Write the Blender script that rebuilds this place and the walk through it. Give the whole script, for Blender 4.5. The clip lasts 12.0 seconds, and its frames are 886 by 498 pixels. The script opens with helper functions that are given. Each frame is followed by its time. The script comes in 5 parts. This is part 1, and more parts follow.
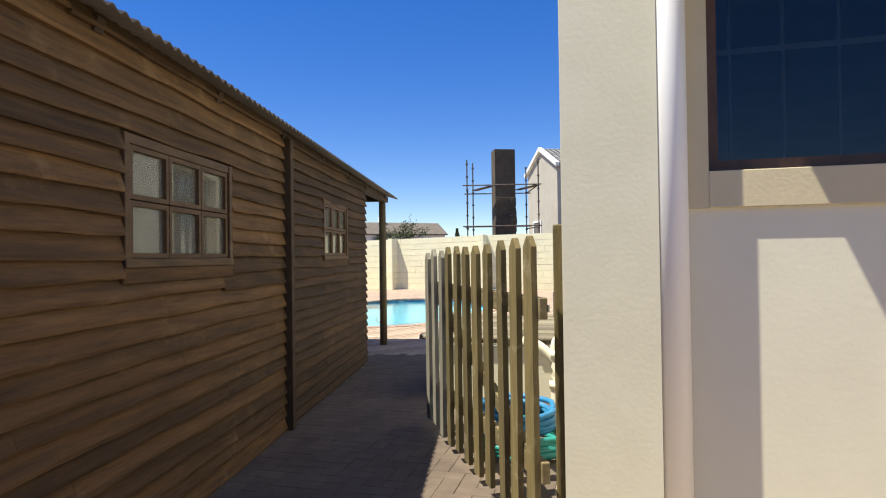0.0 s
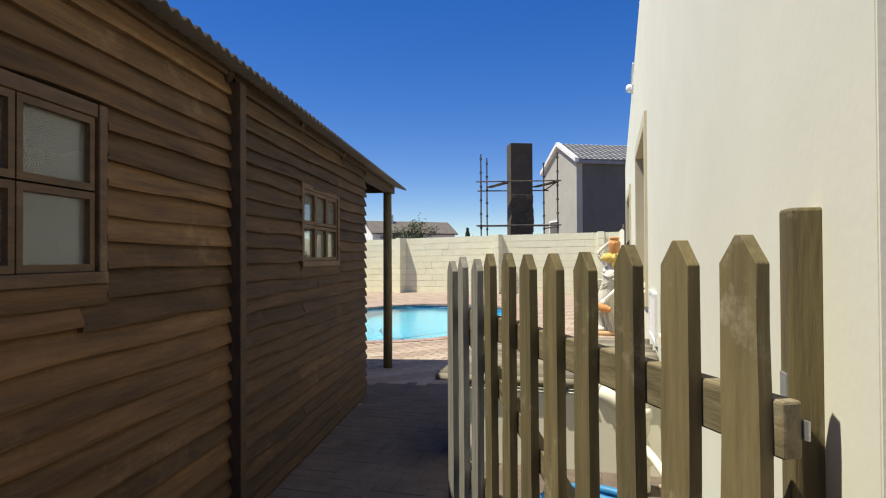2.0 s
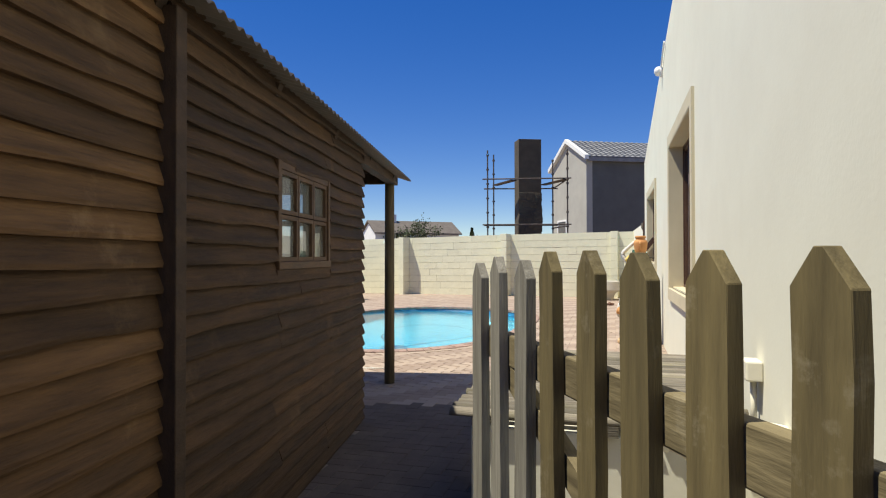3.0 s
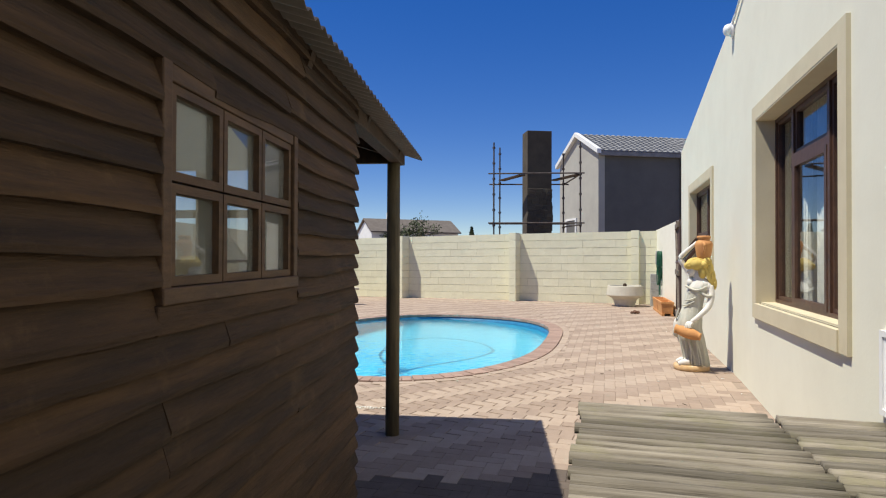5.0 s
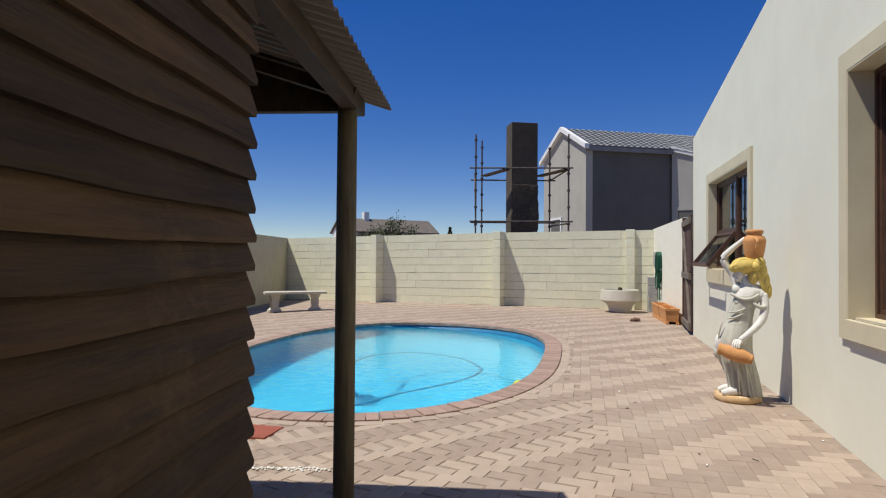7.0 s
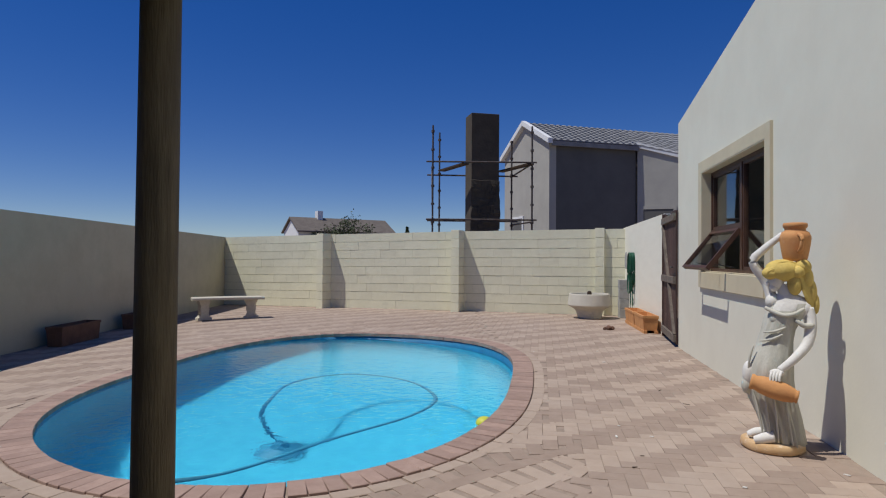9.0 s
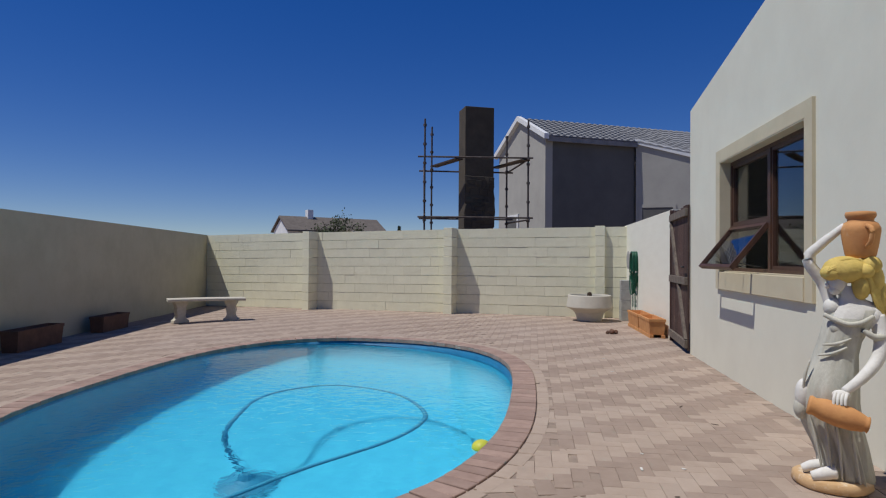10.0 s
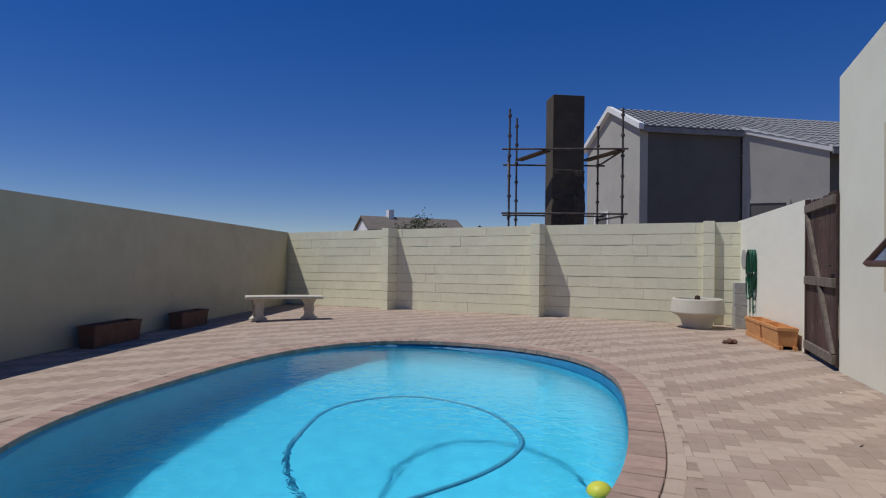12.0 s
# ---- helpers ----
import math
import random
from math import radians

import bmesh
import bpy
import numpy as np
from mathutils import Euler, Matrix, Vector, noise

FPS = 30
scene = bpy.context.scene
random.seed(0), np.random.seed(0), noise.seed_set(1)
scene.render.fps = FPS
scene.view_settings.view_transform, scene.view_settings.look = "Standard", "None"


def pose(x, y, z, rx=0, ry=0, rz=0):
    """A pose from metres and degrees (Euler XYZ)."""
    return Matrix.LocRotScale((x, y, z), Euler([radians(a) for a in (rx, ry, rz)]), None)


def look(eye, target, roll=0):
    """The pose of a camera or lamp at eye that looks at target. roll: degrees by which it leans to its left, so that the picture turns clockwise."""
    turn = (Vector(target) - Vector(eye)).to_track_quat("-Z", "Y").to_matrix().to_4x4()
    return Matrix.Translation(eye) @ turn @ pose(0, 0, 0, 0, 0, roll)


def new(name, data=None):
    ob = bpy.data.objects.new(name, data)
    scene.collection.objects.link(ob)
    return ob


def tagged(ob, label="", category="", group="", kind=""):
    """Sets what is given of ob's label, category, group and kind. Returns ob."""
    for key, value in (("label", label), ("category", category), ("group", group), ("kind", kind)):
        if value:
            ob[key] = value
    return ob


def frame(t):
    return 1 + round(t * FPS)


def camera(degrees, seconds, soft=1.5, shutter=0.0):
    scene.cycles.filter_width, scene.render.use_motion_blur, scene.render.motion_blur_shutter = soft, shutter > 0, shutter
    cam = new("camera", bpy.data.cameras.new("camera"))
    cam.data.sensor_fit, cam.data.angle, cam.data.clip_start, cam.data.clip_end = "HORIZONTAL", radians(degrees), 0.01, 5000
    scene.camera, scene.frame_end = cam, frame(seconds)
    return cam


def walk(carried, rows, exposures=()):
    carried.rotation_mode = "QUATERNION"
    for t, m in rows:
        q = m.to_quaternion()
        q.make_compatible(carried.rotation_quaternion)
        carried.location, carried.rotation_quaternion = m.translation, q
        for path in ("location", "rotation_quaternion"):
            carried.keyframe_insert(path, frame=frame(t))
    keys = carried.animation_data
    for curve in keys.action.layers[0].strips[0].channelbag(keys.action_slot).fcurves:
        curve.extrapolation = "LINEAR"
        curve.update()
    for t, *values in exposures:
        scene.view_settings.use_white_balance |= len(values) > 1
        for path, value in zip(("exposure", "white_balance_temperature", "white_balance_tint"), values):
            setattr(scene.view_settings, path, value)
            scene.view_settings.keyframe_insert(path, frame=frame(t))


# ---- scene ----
cam = camera(72.6, 12.0, soft=1.15)
PATH = [
    (0, (0.108, -0.208, 1.209), (-0.071, 1.784, 1.234), -0.8),
    (0.5, (0.072, 0.161, 1.226), (-0.109, 2.152, 1.252), -0.9),
    (1, (0.05, 0.551, 1.223), (-0.135, 2.542, 1.25), -0.8),
    (1.5, (-0.018, 0.912, 1.226), (-0.216, 2.902, 1.252), -0.5),
    (2, (-0.14, 1.308, 1.259), (-0.347, 3.297, 1.283), -0.3),
    (2.5, (-0.215, 1.71, 1.259), (-0.426, 3.698, 1.282), -0.1),
    (3, (-0.293, 2.135, 1.257), (-0.51, 4.123, 1.282), -0.1),
    (5, (-0.664, 3.707, 1.305), (-0.868, 5.696, 1.327), 0.2),
    (5.5, (-0.705, 4.067, 1.302), (-0.893, 6.058, 1.326), 0.3),
    (6, (-0.77, 4.442, 1.303), (-0.939, 6.435, 1.33), 0.3),
    (6.5, (-0.835, 4.808, 1.293), (-0.984, 6.803, 1.32), 0.4),
    (7, (-0.824, 5.196, 1.277), (-0.953, 7.192, 1.305), 0.4),
    (9, (-0.791, 6.598, 1.287), (-0.783, 8.598, 1.318), 0.4),
    (9.5, (-0.8, 6.96, 1.273), (-0.772, 8.96, 1.304), 0.4),
    (10, (-0.774, 7.296, 1.264), (-0.742, 9.296, 1.296), 0.5),
    (10.5, (-0.79, 7.573, 1.276), (-0.763, 9.573, 1.305), 0.5),
    (11, (-0.838, 7.839, 1.261), (-0.839, 9.839, 1.293), 0.6),
    (11.5, (-0.886, 8.005, 1.232), (-0.964, 10.003, 1.264), 0.7),
    (12, (-0.906, 8.155, 1.191), (-1.136, 10.141, 1.225), 0.9),
]
walk(cam, [(t, look(eye, target, roll)) for t, eye, target, roll in PATH],
     exposures=[(0, 0.90, 7350, 4), (1.0, 0.76, 7250, 4), (2.0, 0.52, 7050, 4), (3.2, 0.40, 6950, 5), (5, 0.27, 6800, 6), (7, 0.0, 6650, 7),
                (9, -0.42, 6300, 10), (12, -0.50, 6250, 10)])

# ---- sky and sun ----
TO_SUN = Vector((-0.91, -0.22, 1.995)).normalized()
world = bpy.data.worlds.new("sky")
scene.world = world
world.use_nodes = True
wn = world.node_tree.nodes
sky = wn.new("ShaderNodeTexSky")
sky.sky_type = "NISHITA"
sky.sun_disc = False
sky.sun_elevation = math.asin(TO_SUN.z)
sky.sun_rotation = math.atan2(TO_SUN.x, TO_SUN.y)
sky.air_density, sky.dust_density, sky.ozone_density, sky.altitude = 0.85, 0.0, 3.0, 1500
deep = wn.new("ShaderNodeHueSaturation")
deep.inputs["Saturation"].default_value = 1.62
deep.inputs["Hue"].default_value = 0.523
even = wn.new("ShaderNodeGamma")
even.inputs["Gamma"].default_value = 0.72
world.node_tree.links.new(sky.outputs[0], even.inputs["Color"])
world.node_tree.links.new(even.outputs[0], deep.inputs["Color"])
world.node_tree.links.new(deep.outputs[0], wn["Background"].inputs[0])
wn["Background"].inputs[1].default_value = 0.164
sun = new("sun", bpy.data.lights.new("sun", "SUN"))
sun.data.energy, sun.data.angle, sun.data.color = 4.95, radians(0.53), (1.0, 0.955, 0.88)
sun.matrix_world = look((0, 0, 20), Vector((0, 0, 20)) - TO_SUN)


# ---- materials ----
def material(name, colour, second=None, rough=0.7, metal=0.0, scale=6.0, stretch=(1, 1, 1), grain=60.0, bump=0.15,
             piece=0.0, spread=(0.35, 0.65), stain=None, stain_scale=1.2, stain_at=(0.55, 0.75), spec=0.4, turn=0.0, relief=0.01, coarse=0.15, local=False):
    """A surface with two scales of variation: broad mottling, fine grain in the relief, and blotches of stain."""
    m = bpy.data.materials.new(name)
    m.use_nodes = True
    nt = m.node_tree
    N, L = nt.nodes, nt.links
    b = N["Principled BSDF"]
    b.inputs["Roughness"].default_value = rough
    b.inputs["Metallic"].default_value = metal
    b.inputs["Specular IOR Level"].default_value = spec
    geo = N.new("ShaderNodeNewGeometry")
    mp = N.new("ShaderNodeMapping")
    mp.inputs["Scale"].default_value = stretch
    mp.inputs["Rotation"].default_value = (0, 0, radians(turn))
    if local:
        own = N.new("ShaderNodeTexCoord")
        L.new(own.outputs["Object"], mp.inputs[0])
    else:
        L.new(geo.outputs["Position"], mp.inputs[0])
    info = N.new("ShaderNodeObjectInfo")
    if piece:
        add = N.new("ShaderNodeVectorMath")
        add.operation = "ADD"
        mul = N.new("ShaderNodeMath")
        mul.operation = "MULTIPLY"
        mul.inputs[1].default_value = 37.0
        L.new(info.outputs["Random"], mul.inputs[0])
        L.new(mp.outputs[0], add.inputs[0])
        L.new(mul.outputs[0], add.inputs[1])
        where = add.outputs[0]
    else:
        where = mp.outputs[0]
    broad = N.new("ShaderNodeTexNoise")
    broad.inputs["Scale"].default_value = scale
    broad.inputs["Detail"].default_value = 6
    broad.inputs["Roughness"].default_value = 0.65
    L.new(where, broad.inputs["Vector"])
    ramp = N.new("ShaderNodeValToRGB")
    c2 = second or tuple(c * 0.72 for c in colour)
    ramp.color_ramp.elements[0].position, ramp.color_ramp.elements[0].color = spread[0], (*c2, 1)
    ramp.color_ramp.elements[1].position, ramp.color_ramp.elements[1].color = spread[1], (*colour, 1)
    L.new(broad.outputs[0], ramp.inputs[0])
    out = ramp.outputs[0]
    fine = N.new("ShaderNodeTexNoise")
    fine.inputs["Scale"].default_value = grain
    fine.inputs["Detail"].default_value = 4
    L.new(where, fine.inputs["Vector"])
    if stain:
        blot = N.new("ShaderNodeTexNoise")
        blot.inputs["Scale"].default_value = stain_scale
        blot.inputs["Detail"].default_value = 8
        blot.inputs["Roughness"].default_value = 0.7
        L.new(geo.outputs["Position"], blot.inputs["Vector"])
        r2 = N.new("ShaderNodeValToRGB")
        r2.color_ramp.elements[0].position, r2.color_ramp.elements[1].position = stain_at
        L.new(blot.outputs[0], r2.inputs[0])
        mix = N.new("ShaderNodeMix")
        mix.data_type = "RGBA"
        L.new(r2.outputs[0], mix.inputs["Factor"])
        L.new(out, mix.inputs["A"])
        mix.inputs["B"].default_value = (*stain, 1)
        out = mix.outputs["Result"]
    if piece:
        hsv = N.new("ShaderNodeHueSaturation")
        rng = N.new("ShaderNodeMapRange")
        rng.inputs["To Min"].default_value, rng.inputs["To Max"].default_value = 1 - piece, 1 + piece
        isl = N.new("ShaderNodeMath")
        isl.operation = "ADD"
        L.new(geo.outputs["Random Per Island"], isl.inputs[0])
        L.new(info.outputs["Random"], isl.inputs[1])
        fr = N.new("ShaderNodeMath")
        fr.operation = "FRACT"
        L.new(isl.outputs[0], fr.inputs[0])
        L.new(fr.outputs[0], rng.inputs["Value"])
        L.new(rng.outputs[0], hsv.inputs["Value"])
        L.new(out, hsv.inputs["Color"])
        out = hsv.outputs[0]
    L.new(out, b.inputs["Base Color"])
    if bump:
        bn = N.new("ShaderNodeBump")
        bn.inputs["Strength"].default_value = bump
        bn.inputs["Distance"].default_value = relief
        sm = N.new("ShaderNodeMath")
        sm.operation = "ADD"
        cm = N.new("ShaderNodeMath")
        cm.operation = "MULTIPLY"
        cm.inputs[1].default_value = coarse
        L.new(broad.outputs[0], cm.inputs[0])
        L.new(cm.outputs[0], sm.inputs[0])
        L.new(fine.outputs[0], sm.inputs[1])
        L.new(sm.outputs[0], bn.inputs["Height"])
        L.new(bn.outputs[0], b.inputs["Normal"])
    return m


def glass(name, tint=(0.9, 0.95, 0.95), rough=0.0, see=0.05):
    """Thin window glass: a clear sheet with a mirror sheen that grows at grazing angles."""
    m = bpy.data.materials.new(name)
    m.use_nodes = True
    N, L = m.node_tree.nodes, m.node_tree.links
    N.remove(N["Principled BSDF"])
    t, g, mix, lw, pw, fr = (N.new(k) for k in ("ShaderNodeBsdfTransparent", "ShaderNodeBsdfGlossy", "ShaderNodeMixShader", "ShaderNodeLayerWeight", "ShaderNodeMath", "ShaderNodeMapRange"))
    t.inputs[0].default_value = (*tint, 1)
    g.inputs["Roughness"].default_value = rough
    lw.inputs["Blend"].default_value = 0.5
    pw.operation = "POWER"
    pw.inputs[1].default_value = 4.0
    fr.inputs["To Min"].default_value = see
    L.new(lw.outputs["Facing"], pw.inputs[0])
    L.new(pw.outputs[0], fr.inputs["Value"])
    L.new(fr.outputs[0], mix.inputs[0])
    L.new(t.outputs[0], mix.inputs[1])
    L.new(g.outputs[0], mix.inputs[2])
    L.new(mix.outputs[0], N["Material Output"].inputs[0])
    return m


PLASTER = material("cream_plaster", (0.73, 0.71, 0.585), (0.69, 0.665, 0.545), 0.85, scale=1.5, grain=45, bump=0.06, stain=(0.62, 0.58, 0.47), stain_scale=0.7, stain_at=(0.62, 0.95))
ROUGHCAST = material("rough_plaster", (0.72, 0.695, 0.555), (0.675, 0.65, 0.51), 0.9, scale=3, grain=55, bump=0.07, stain=(0.58, 0.54, 0.42), stain_scale=1.5, stain_at=(0.6, 0.9))
TRIM = material("beige_trim_paint", (0.60, 0.53, 0.37), (0.55, 0.48, 0.33), 0.8, scale=3, grain=70, bump=0.1)
BLOCK = material("cream_painted_block", (0.81, 0.79, 0.585), (0.76, 0.735, 0.535), 0.85, scale=4, grain=35, bump=0.4, piece=0.03, stain=(0.55, 0.52, 0.36), stain_scale=1.6, stain_at=(0.6, 0.9))
MORTAR = material("painted_joint", (0.68, 0.655, 0.46), None, 0.9, scale=5, bump=0.3)
PAVER = material("pale_clay_paver", (0.405, 0.318, 0.249), (0.368, 0.283, 0.219), 0.9, scale=9, grain=90, bump=0.2, piece=0.05, stain=(0.42, 0.34, 0.28), stain_scale=0.8, stain_at=(0.5, 0.85))
DARKPAVER = material("brown_clay_paver", (0.328, 0.250, 0.195), (0.288, 0.215, 0.166), 0.9, scale=9, grain=90, bump=0.2, piece=0.05, stain=(0.38, 0.30, 0.245), stain_scale=0.8, stain_at=(0.5, 0.85))
# Grimy passage pavers, darkened further to paint in the shed's shade.
SHADEPAVER = material("grimy_shaded_paver", (0.15, 0.115, 0.092), (0.105, 0.08, 0.064), 0.9, scale=5, grain=70, bump=0.25, piece=0.08, stain=(0.10, 0.085, 0.07), stain_scale=0.9, stain_at=(0.5, 0.8))
COPING = material("clay_coping_brick", (0.36, 0.25, 0.20), (0.29, 0.195, 0.155), 0.85, scale=9, grain=90, bump=0.25, piece=0.13)
BEDDING = material("sand_joint", (0.34, 0.265, 0.205), (0.24, 0.185, 0.145), 0.95, scale=8, grain=120, bump=0.4)
CLAD = material("weathered_board", (0.158, 0.084, 0.033), (0.068, 0.036, 0.015), 0.8, scale=4, stretch=(8, 0.5, 5), grain=16, bump=0.5, piece=0.42, spread=(0.34, 0.66), stain=(0.228, 0.142, 0.068), stain_scale=2.8, stain_at=(0.56, 0.74), coarse=1.6)
# Same boards as CLAD, with the far section's deeper shade painted in.
SHADECLAD = material("shade_painted_board", (0.086, 0.045, 0.018), (0.034, 0.018, 0.008), 0.8, scale=4, stretch=(8, 0.5, 5), grain=16, bump=0.5, piece=0.42, spread=(0.34, 0.66), stain=(0.138, 0.082, 0.037), stain_scale=2.8, stain_at=(0.57, 0.75), coarse=1.6)
BEAM = material("dark_stained_timber", (0.068, 0.039, 0.020), (0.035, 0.021, 0.012), 0.75, scale=5, stretch=(6, 0.8, 2), grain=40, bump=0.3, coarse=1.2)
POLE = material("treated_pole", (0.19, 0.15, 0.085), (0.095, 0.074, 0.042), 0.8, scale=6, stretch=(5, 5, 0.5), grain=50, bump=0.35, coarse=1.2)
SASH = material("brown_window_timber", (0.118, 0.062, 0.026), (0.062, 0.033, 0.014), 0.6, scale=8, stretch=(6, 0.7, 4), grain=60, bump=0.2, stain=(0.23, 0.165, 0.10), stain_scale=5, stain_at=(0.58, 0.85), coarse=1.2)
DARKSASH = material("dark_meranti_frame", (0.10, 0.05, 0.03), (0.06, 0.03, 0.02), 0.45, scale=8, stretch=(3, 3, 1), grain=60, bump=0.12)
PICKET = material("mossy_grey_timber", (0.175, 0.137, 0.06), (0.088, 0.068, 0.03), 0.85, scale=5, stretch=(5, 5, 0.5), grain=14, bump=0.35, piece=0.25, spread=(0.30, 0.70), stain=(0.27, 0.23, 0.15), stain_scale=6.0, stain_at=(0.57, 0.72), coarse=1.4)
GREYPICKET = material("silver_grey_timber", (0.25, 0.235, 0.20), (0.14, 0.13, 0.105), 0.85, scale=9, stretch=(5, 5, 0.35), grain=40, bump=0.4, piece=0.15, coarse=1.4)
RAILWOOD = material("weathered_rail_timber", (0.225, 0.182, 0.098), (0.10, 0.078, 0.04), 0.85, scale=4, stretch=(0.5, 5, 4), grain=10, bump=0.3, local=True, stain=(0.33, 0.29, 0.20), stain_scale=5.0, stain_at=(0.56, 0.75), coarse=1.4)
SLAT = material("silvered_split_pole", (0.235, 0.208, 0.165), (0.125, 0.106, 0.08), 0.85, scale=5, stretch=(0.35, 9, 6), grain=30, bump=0.4, local=True, piece=0.42, stain=(0.155, 0.142, 0.082), stain_scale=2.5, stain_at=(0.5, 0.72), coarse=1.2)
TIN = material("galvanised_roof_sheet", (0.16, 0.138, 0.12), (0.11, 0.094, 0.082), 0.55, 0.35, scale=3, grain=40, bump=0.05)
PVC = material("white_pvc", (0.86, 0.86, 0.86), (0.82, 0.82, 0.82), 0.35, scale=3, grain=30, bump=0.02)
CREAMPVC = material("cream_painted_pipe", (0.78, 0.74, 0.60), (0.72, 0.68, 0.54), 0.5, scale=5, bump=0.05)
POOL = material("pale_blue_pool_plaster", (0.06, 0.40, 0.545), (0.04, 0.335, 0.48), 0.8, scale=6, grain=20, bump=0.05)
BAND = material("waterline_blue", (0.02, 0.19, 0.36), (0.015, 0.14, 0.28), 0.5, scale=6, grain=30, bump=0.05)
HOSE = material("blue_pool_hose", (0.03, 0.21, 0.42), (0.02, 0.16, 0.34), 0.5, scale=10, bump=0.1)
TEALHOSE = material("teal_garden_hose", (0.02, 0.26, 0.24), (0.015, 0.2, 0.18), 0.45, scale=10, bump=0.1)
GREENHOSE = material("green_garden_hose", (0.012, 0.10, 0.055), (0.01, 0.075, 0.04), 0.45, scale=10, bump=0.1)
DARKHOSE = material("dark_vacuum_hose", (0.04, 0.23, 0.34), (0.03, 0.18, 0.28), 0.5, scale=10, bump=0.1)
SOIL = material("dry_potting_soil", (0.05, 0.04, 0.03), (0.03, 0.024, 0.018), 0.95, scale=12, grain=80, bump=0.5)
STONE = material("cast_stone", (0.58, 0.54, 0.44), (0.47, 0.44, 0.35), 0.9, scale=9, grain=80, bump=0.3)
BOWLSTONE = material("cream_cast_concrete", (0.56, 0.53, 0.44), (0.51, 0.48, 0.40), 0.9, scale=5, grain=80, bump=0.15)
WHITESTONE = material("worn_white_paint", (0.74, 0.72, 0.67), (0.62, 0.60, 0.54), 0.8, scale=9, grain=60, bump=0.2)
TERRACOTTA = material("orange_terracotta", (0.60, 0.30, 0.11), (0.50, 0.23, 0.085), 0.8, scale=8, grain=70, bump=0.15, stain=(0.6, 0.42, 0.25), stain_scale=7, stain_at=(0.6, 0.8))
PALECLAY = material("worn_ochre_base", (0.60, 0.41, 0.22), (0.52, 0.33, 0.16), 0.85, scale=8, grain=70, bump=0.2, stain=(0.70, 0.62, 0.48), stain_scale=11, stain_at=(0.52, 0.66))
OLDCLAY = material("old_red_trough", (0.16, 0.085, 0.055), (0.11, 0.06, 0.04), 0.85, scale=8, grain=60, bump=0.2)
GREYBLOCK = material("bare_concrete_block", (0.40, 0.39, 0.36), (0.32, 0.31, 0.29), 0.95, scale=10, grain=80, bump=0.4)
GATEWOOD = material("dark_gate_board", (0.088, 0.046, 0.036), (0.05, 0.027, 0.022), 0.8, scale=6, stretch=(5, 5, 0.6), grain=50, bump=0.3, piece=0.25, stain=(0.16, 0.12, 0.09), stain_scale=5, stain_at=(0.55, 0.8), coarse=1.2)
GATEGREY = material("bare_grey_gate_rail", (0.20, 0.165, 0.13), (0.10, 0.08, 0.065), 0.85, scale=6, stretch=(3, 3, 1.5), grain=50, bump=0.35, coarse=1.2)
WHITEWALL = material("pale_painted_block", (0.80, 0.785, 0.665), (0.77, 0.75, 0.63), 0.85, scale=2, stretch=(1, 1, 4), grain=30, bump=0.25, stain=(0.68, 0.65, 0.53), stain_scale=1.5, stain_at=(0.64, 0.95))
# Neighbour's walls: a lighter grey and a charcoal tone, set face by face.
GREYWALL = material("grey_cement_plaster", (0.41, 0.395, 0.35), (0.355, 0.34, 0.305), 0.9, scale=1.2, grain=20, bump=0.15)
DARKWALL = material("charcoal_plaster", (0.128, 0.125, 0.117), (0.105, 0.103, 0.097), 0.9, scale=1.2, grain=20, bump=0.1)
CHIMNEY = material("dark_brown_plaster", (0.085, 0.068, 0.048), (0.06, 0.048, 0.034), 0.9, scale=2, grain=15, bump=0.4, coarse=1.2)
FARTILE = material("brown_far_tile", (0.17, 0.145, 0.12), (0.12, 0.10, 0.085), 0.85, scale=4, grain=30, bump=0.15)
TILE = material("grey_roof_tile", (0.25, 0.25, 0.25), (0.18, 0.18, 0.18), 0.75, scale=4, grain=30, bump=0.15)
WHITE = material("white_barge_paint", (0.78, 0.78, 0.76), (0.7, 0.7, 0.68), 0.6, scale=3, bump=0.05)
STEEL = material("rusty_scaffold_tube", (0.12, 0.105, 0.095), (0.075, 0.05, 0.04), 0.6, 0.4, scale=9, grain=40, bump=0.15)
LEAF = material("olive_leaf", (0.065, 0.085, 0.03), (0.035, 0.05, 0.018), 0.7, scale=4, bump=0.0, piece=0.3)
BARK = material("bark", (0.12, 0.09, 0.06), None, 0.9, scale=12, bump=0.4)
# Indoor dimness is put into this dark plaster colour.
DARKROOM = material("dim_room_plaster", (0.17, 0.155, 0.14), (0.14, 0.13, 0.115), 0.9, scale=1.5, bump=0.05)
CURTAIN = material("pale_curtain_cloth", (0.80, 0.78, 0.74), (0.72, 0.70, 0.66), 0.9, scale=4, stretch=(3, 3, 0.4), grain=120, bump=0.1)
BLACK = material("black_metal", (0.025, 0.025, 0.025), (0.02, 0.02, 0.02), 0.5, scale=10, bump=0.05)
GALV = material("zinc_strap", (0.55, 0.55, 0.55), (0.42, 0.42, 0.42), 0.45, 0.8, scale=14, bump=0.05)
RUST = material("red_valve_lid", (0.33, 0.09, 0.05), (0.25, 0.07, 0.04), 0.7, scale=6, bump=0.1)
YELLOW = material("yellow_float", (0.62, 0.62, 0.06), (0.5, 0.5, 0.05), 0.5, scale=6, bump=0.05)
DRESS = material("grey_washed_dress", (0.58, 0.565, 0.48), (0.44, 0.43, 0.36), 0.85, scale=7, stretch=(2, 2, 0.5), grain=60, bump=0.3)
BLOND = material("straw_yellow_paint", (0.66, 0.50, 0.14), (0.55, 0.40, 0.10), 0.75, scale=10, grain=60, bump=0.3)
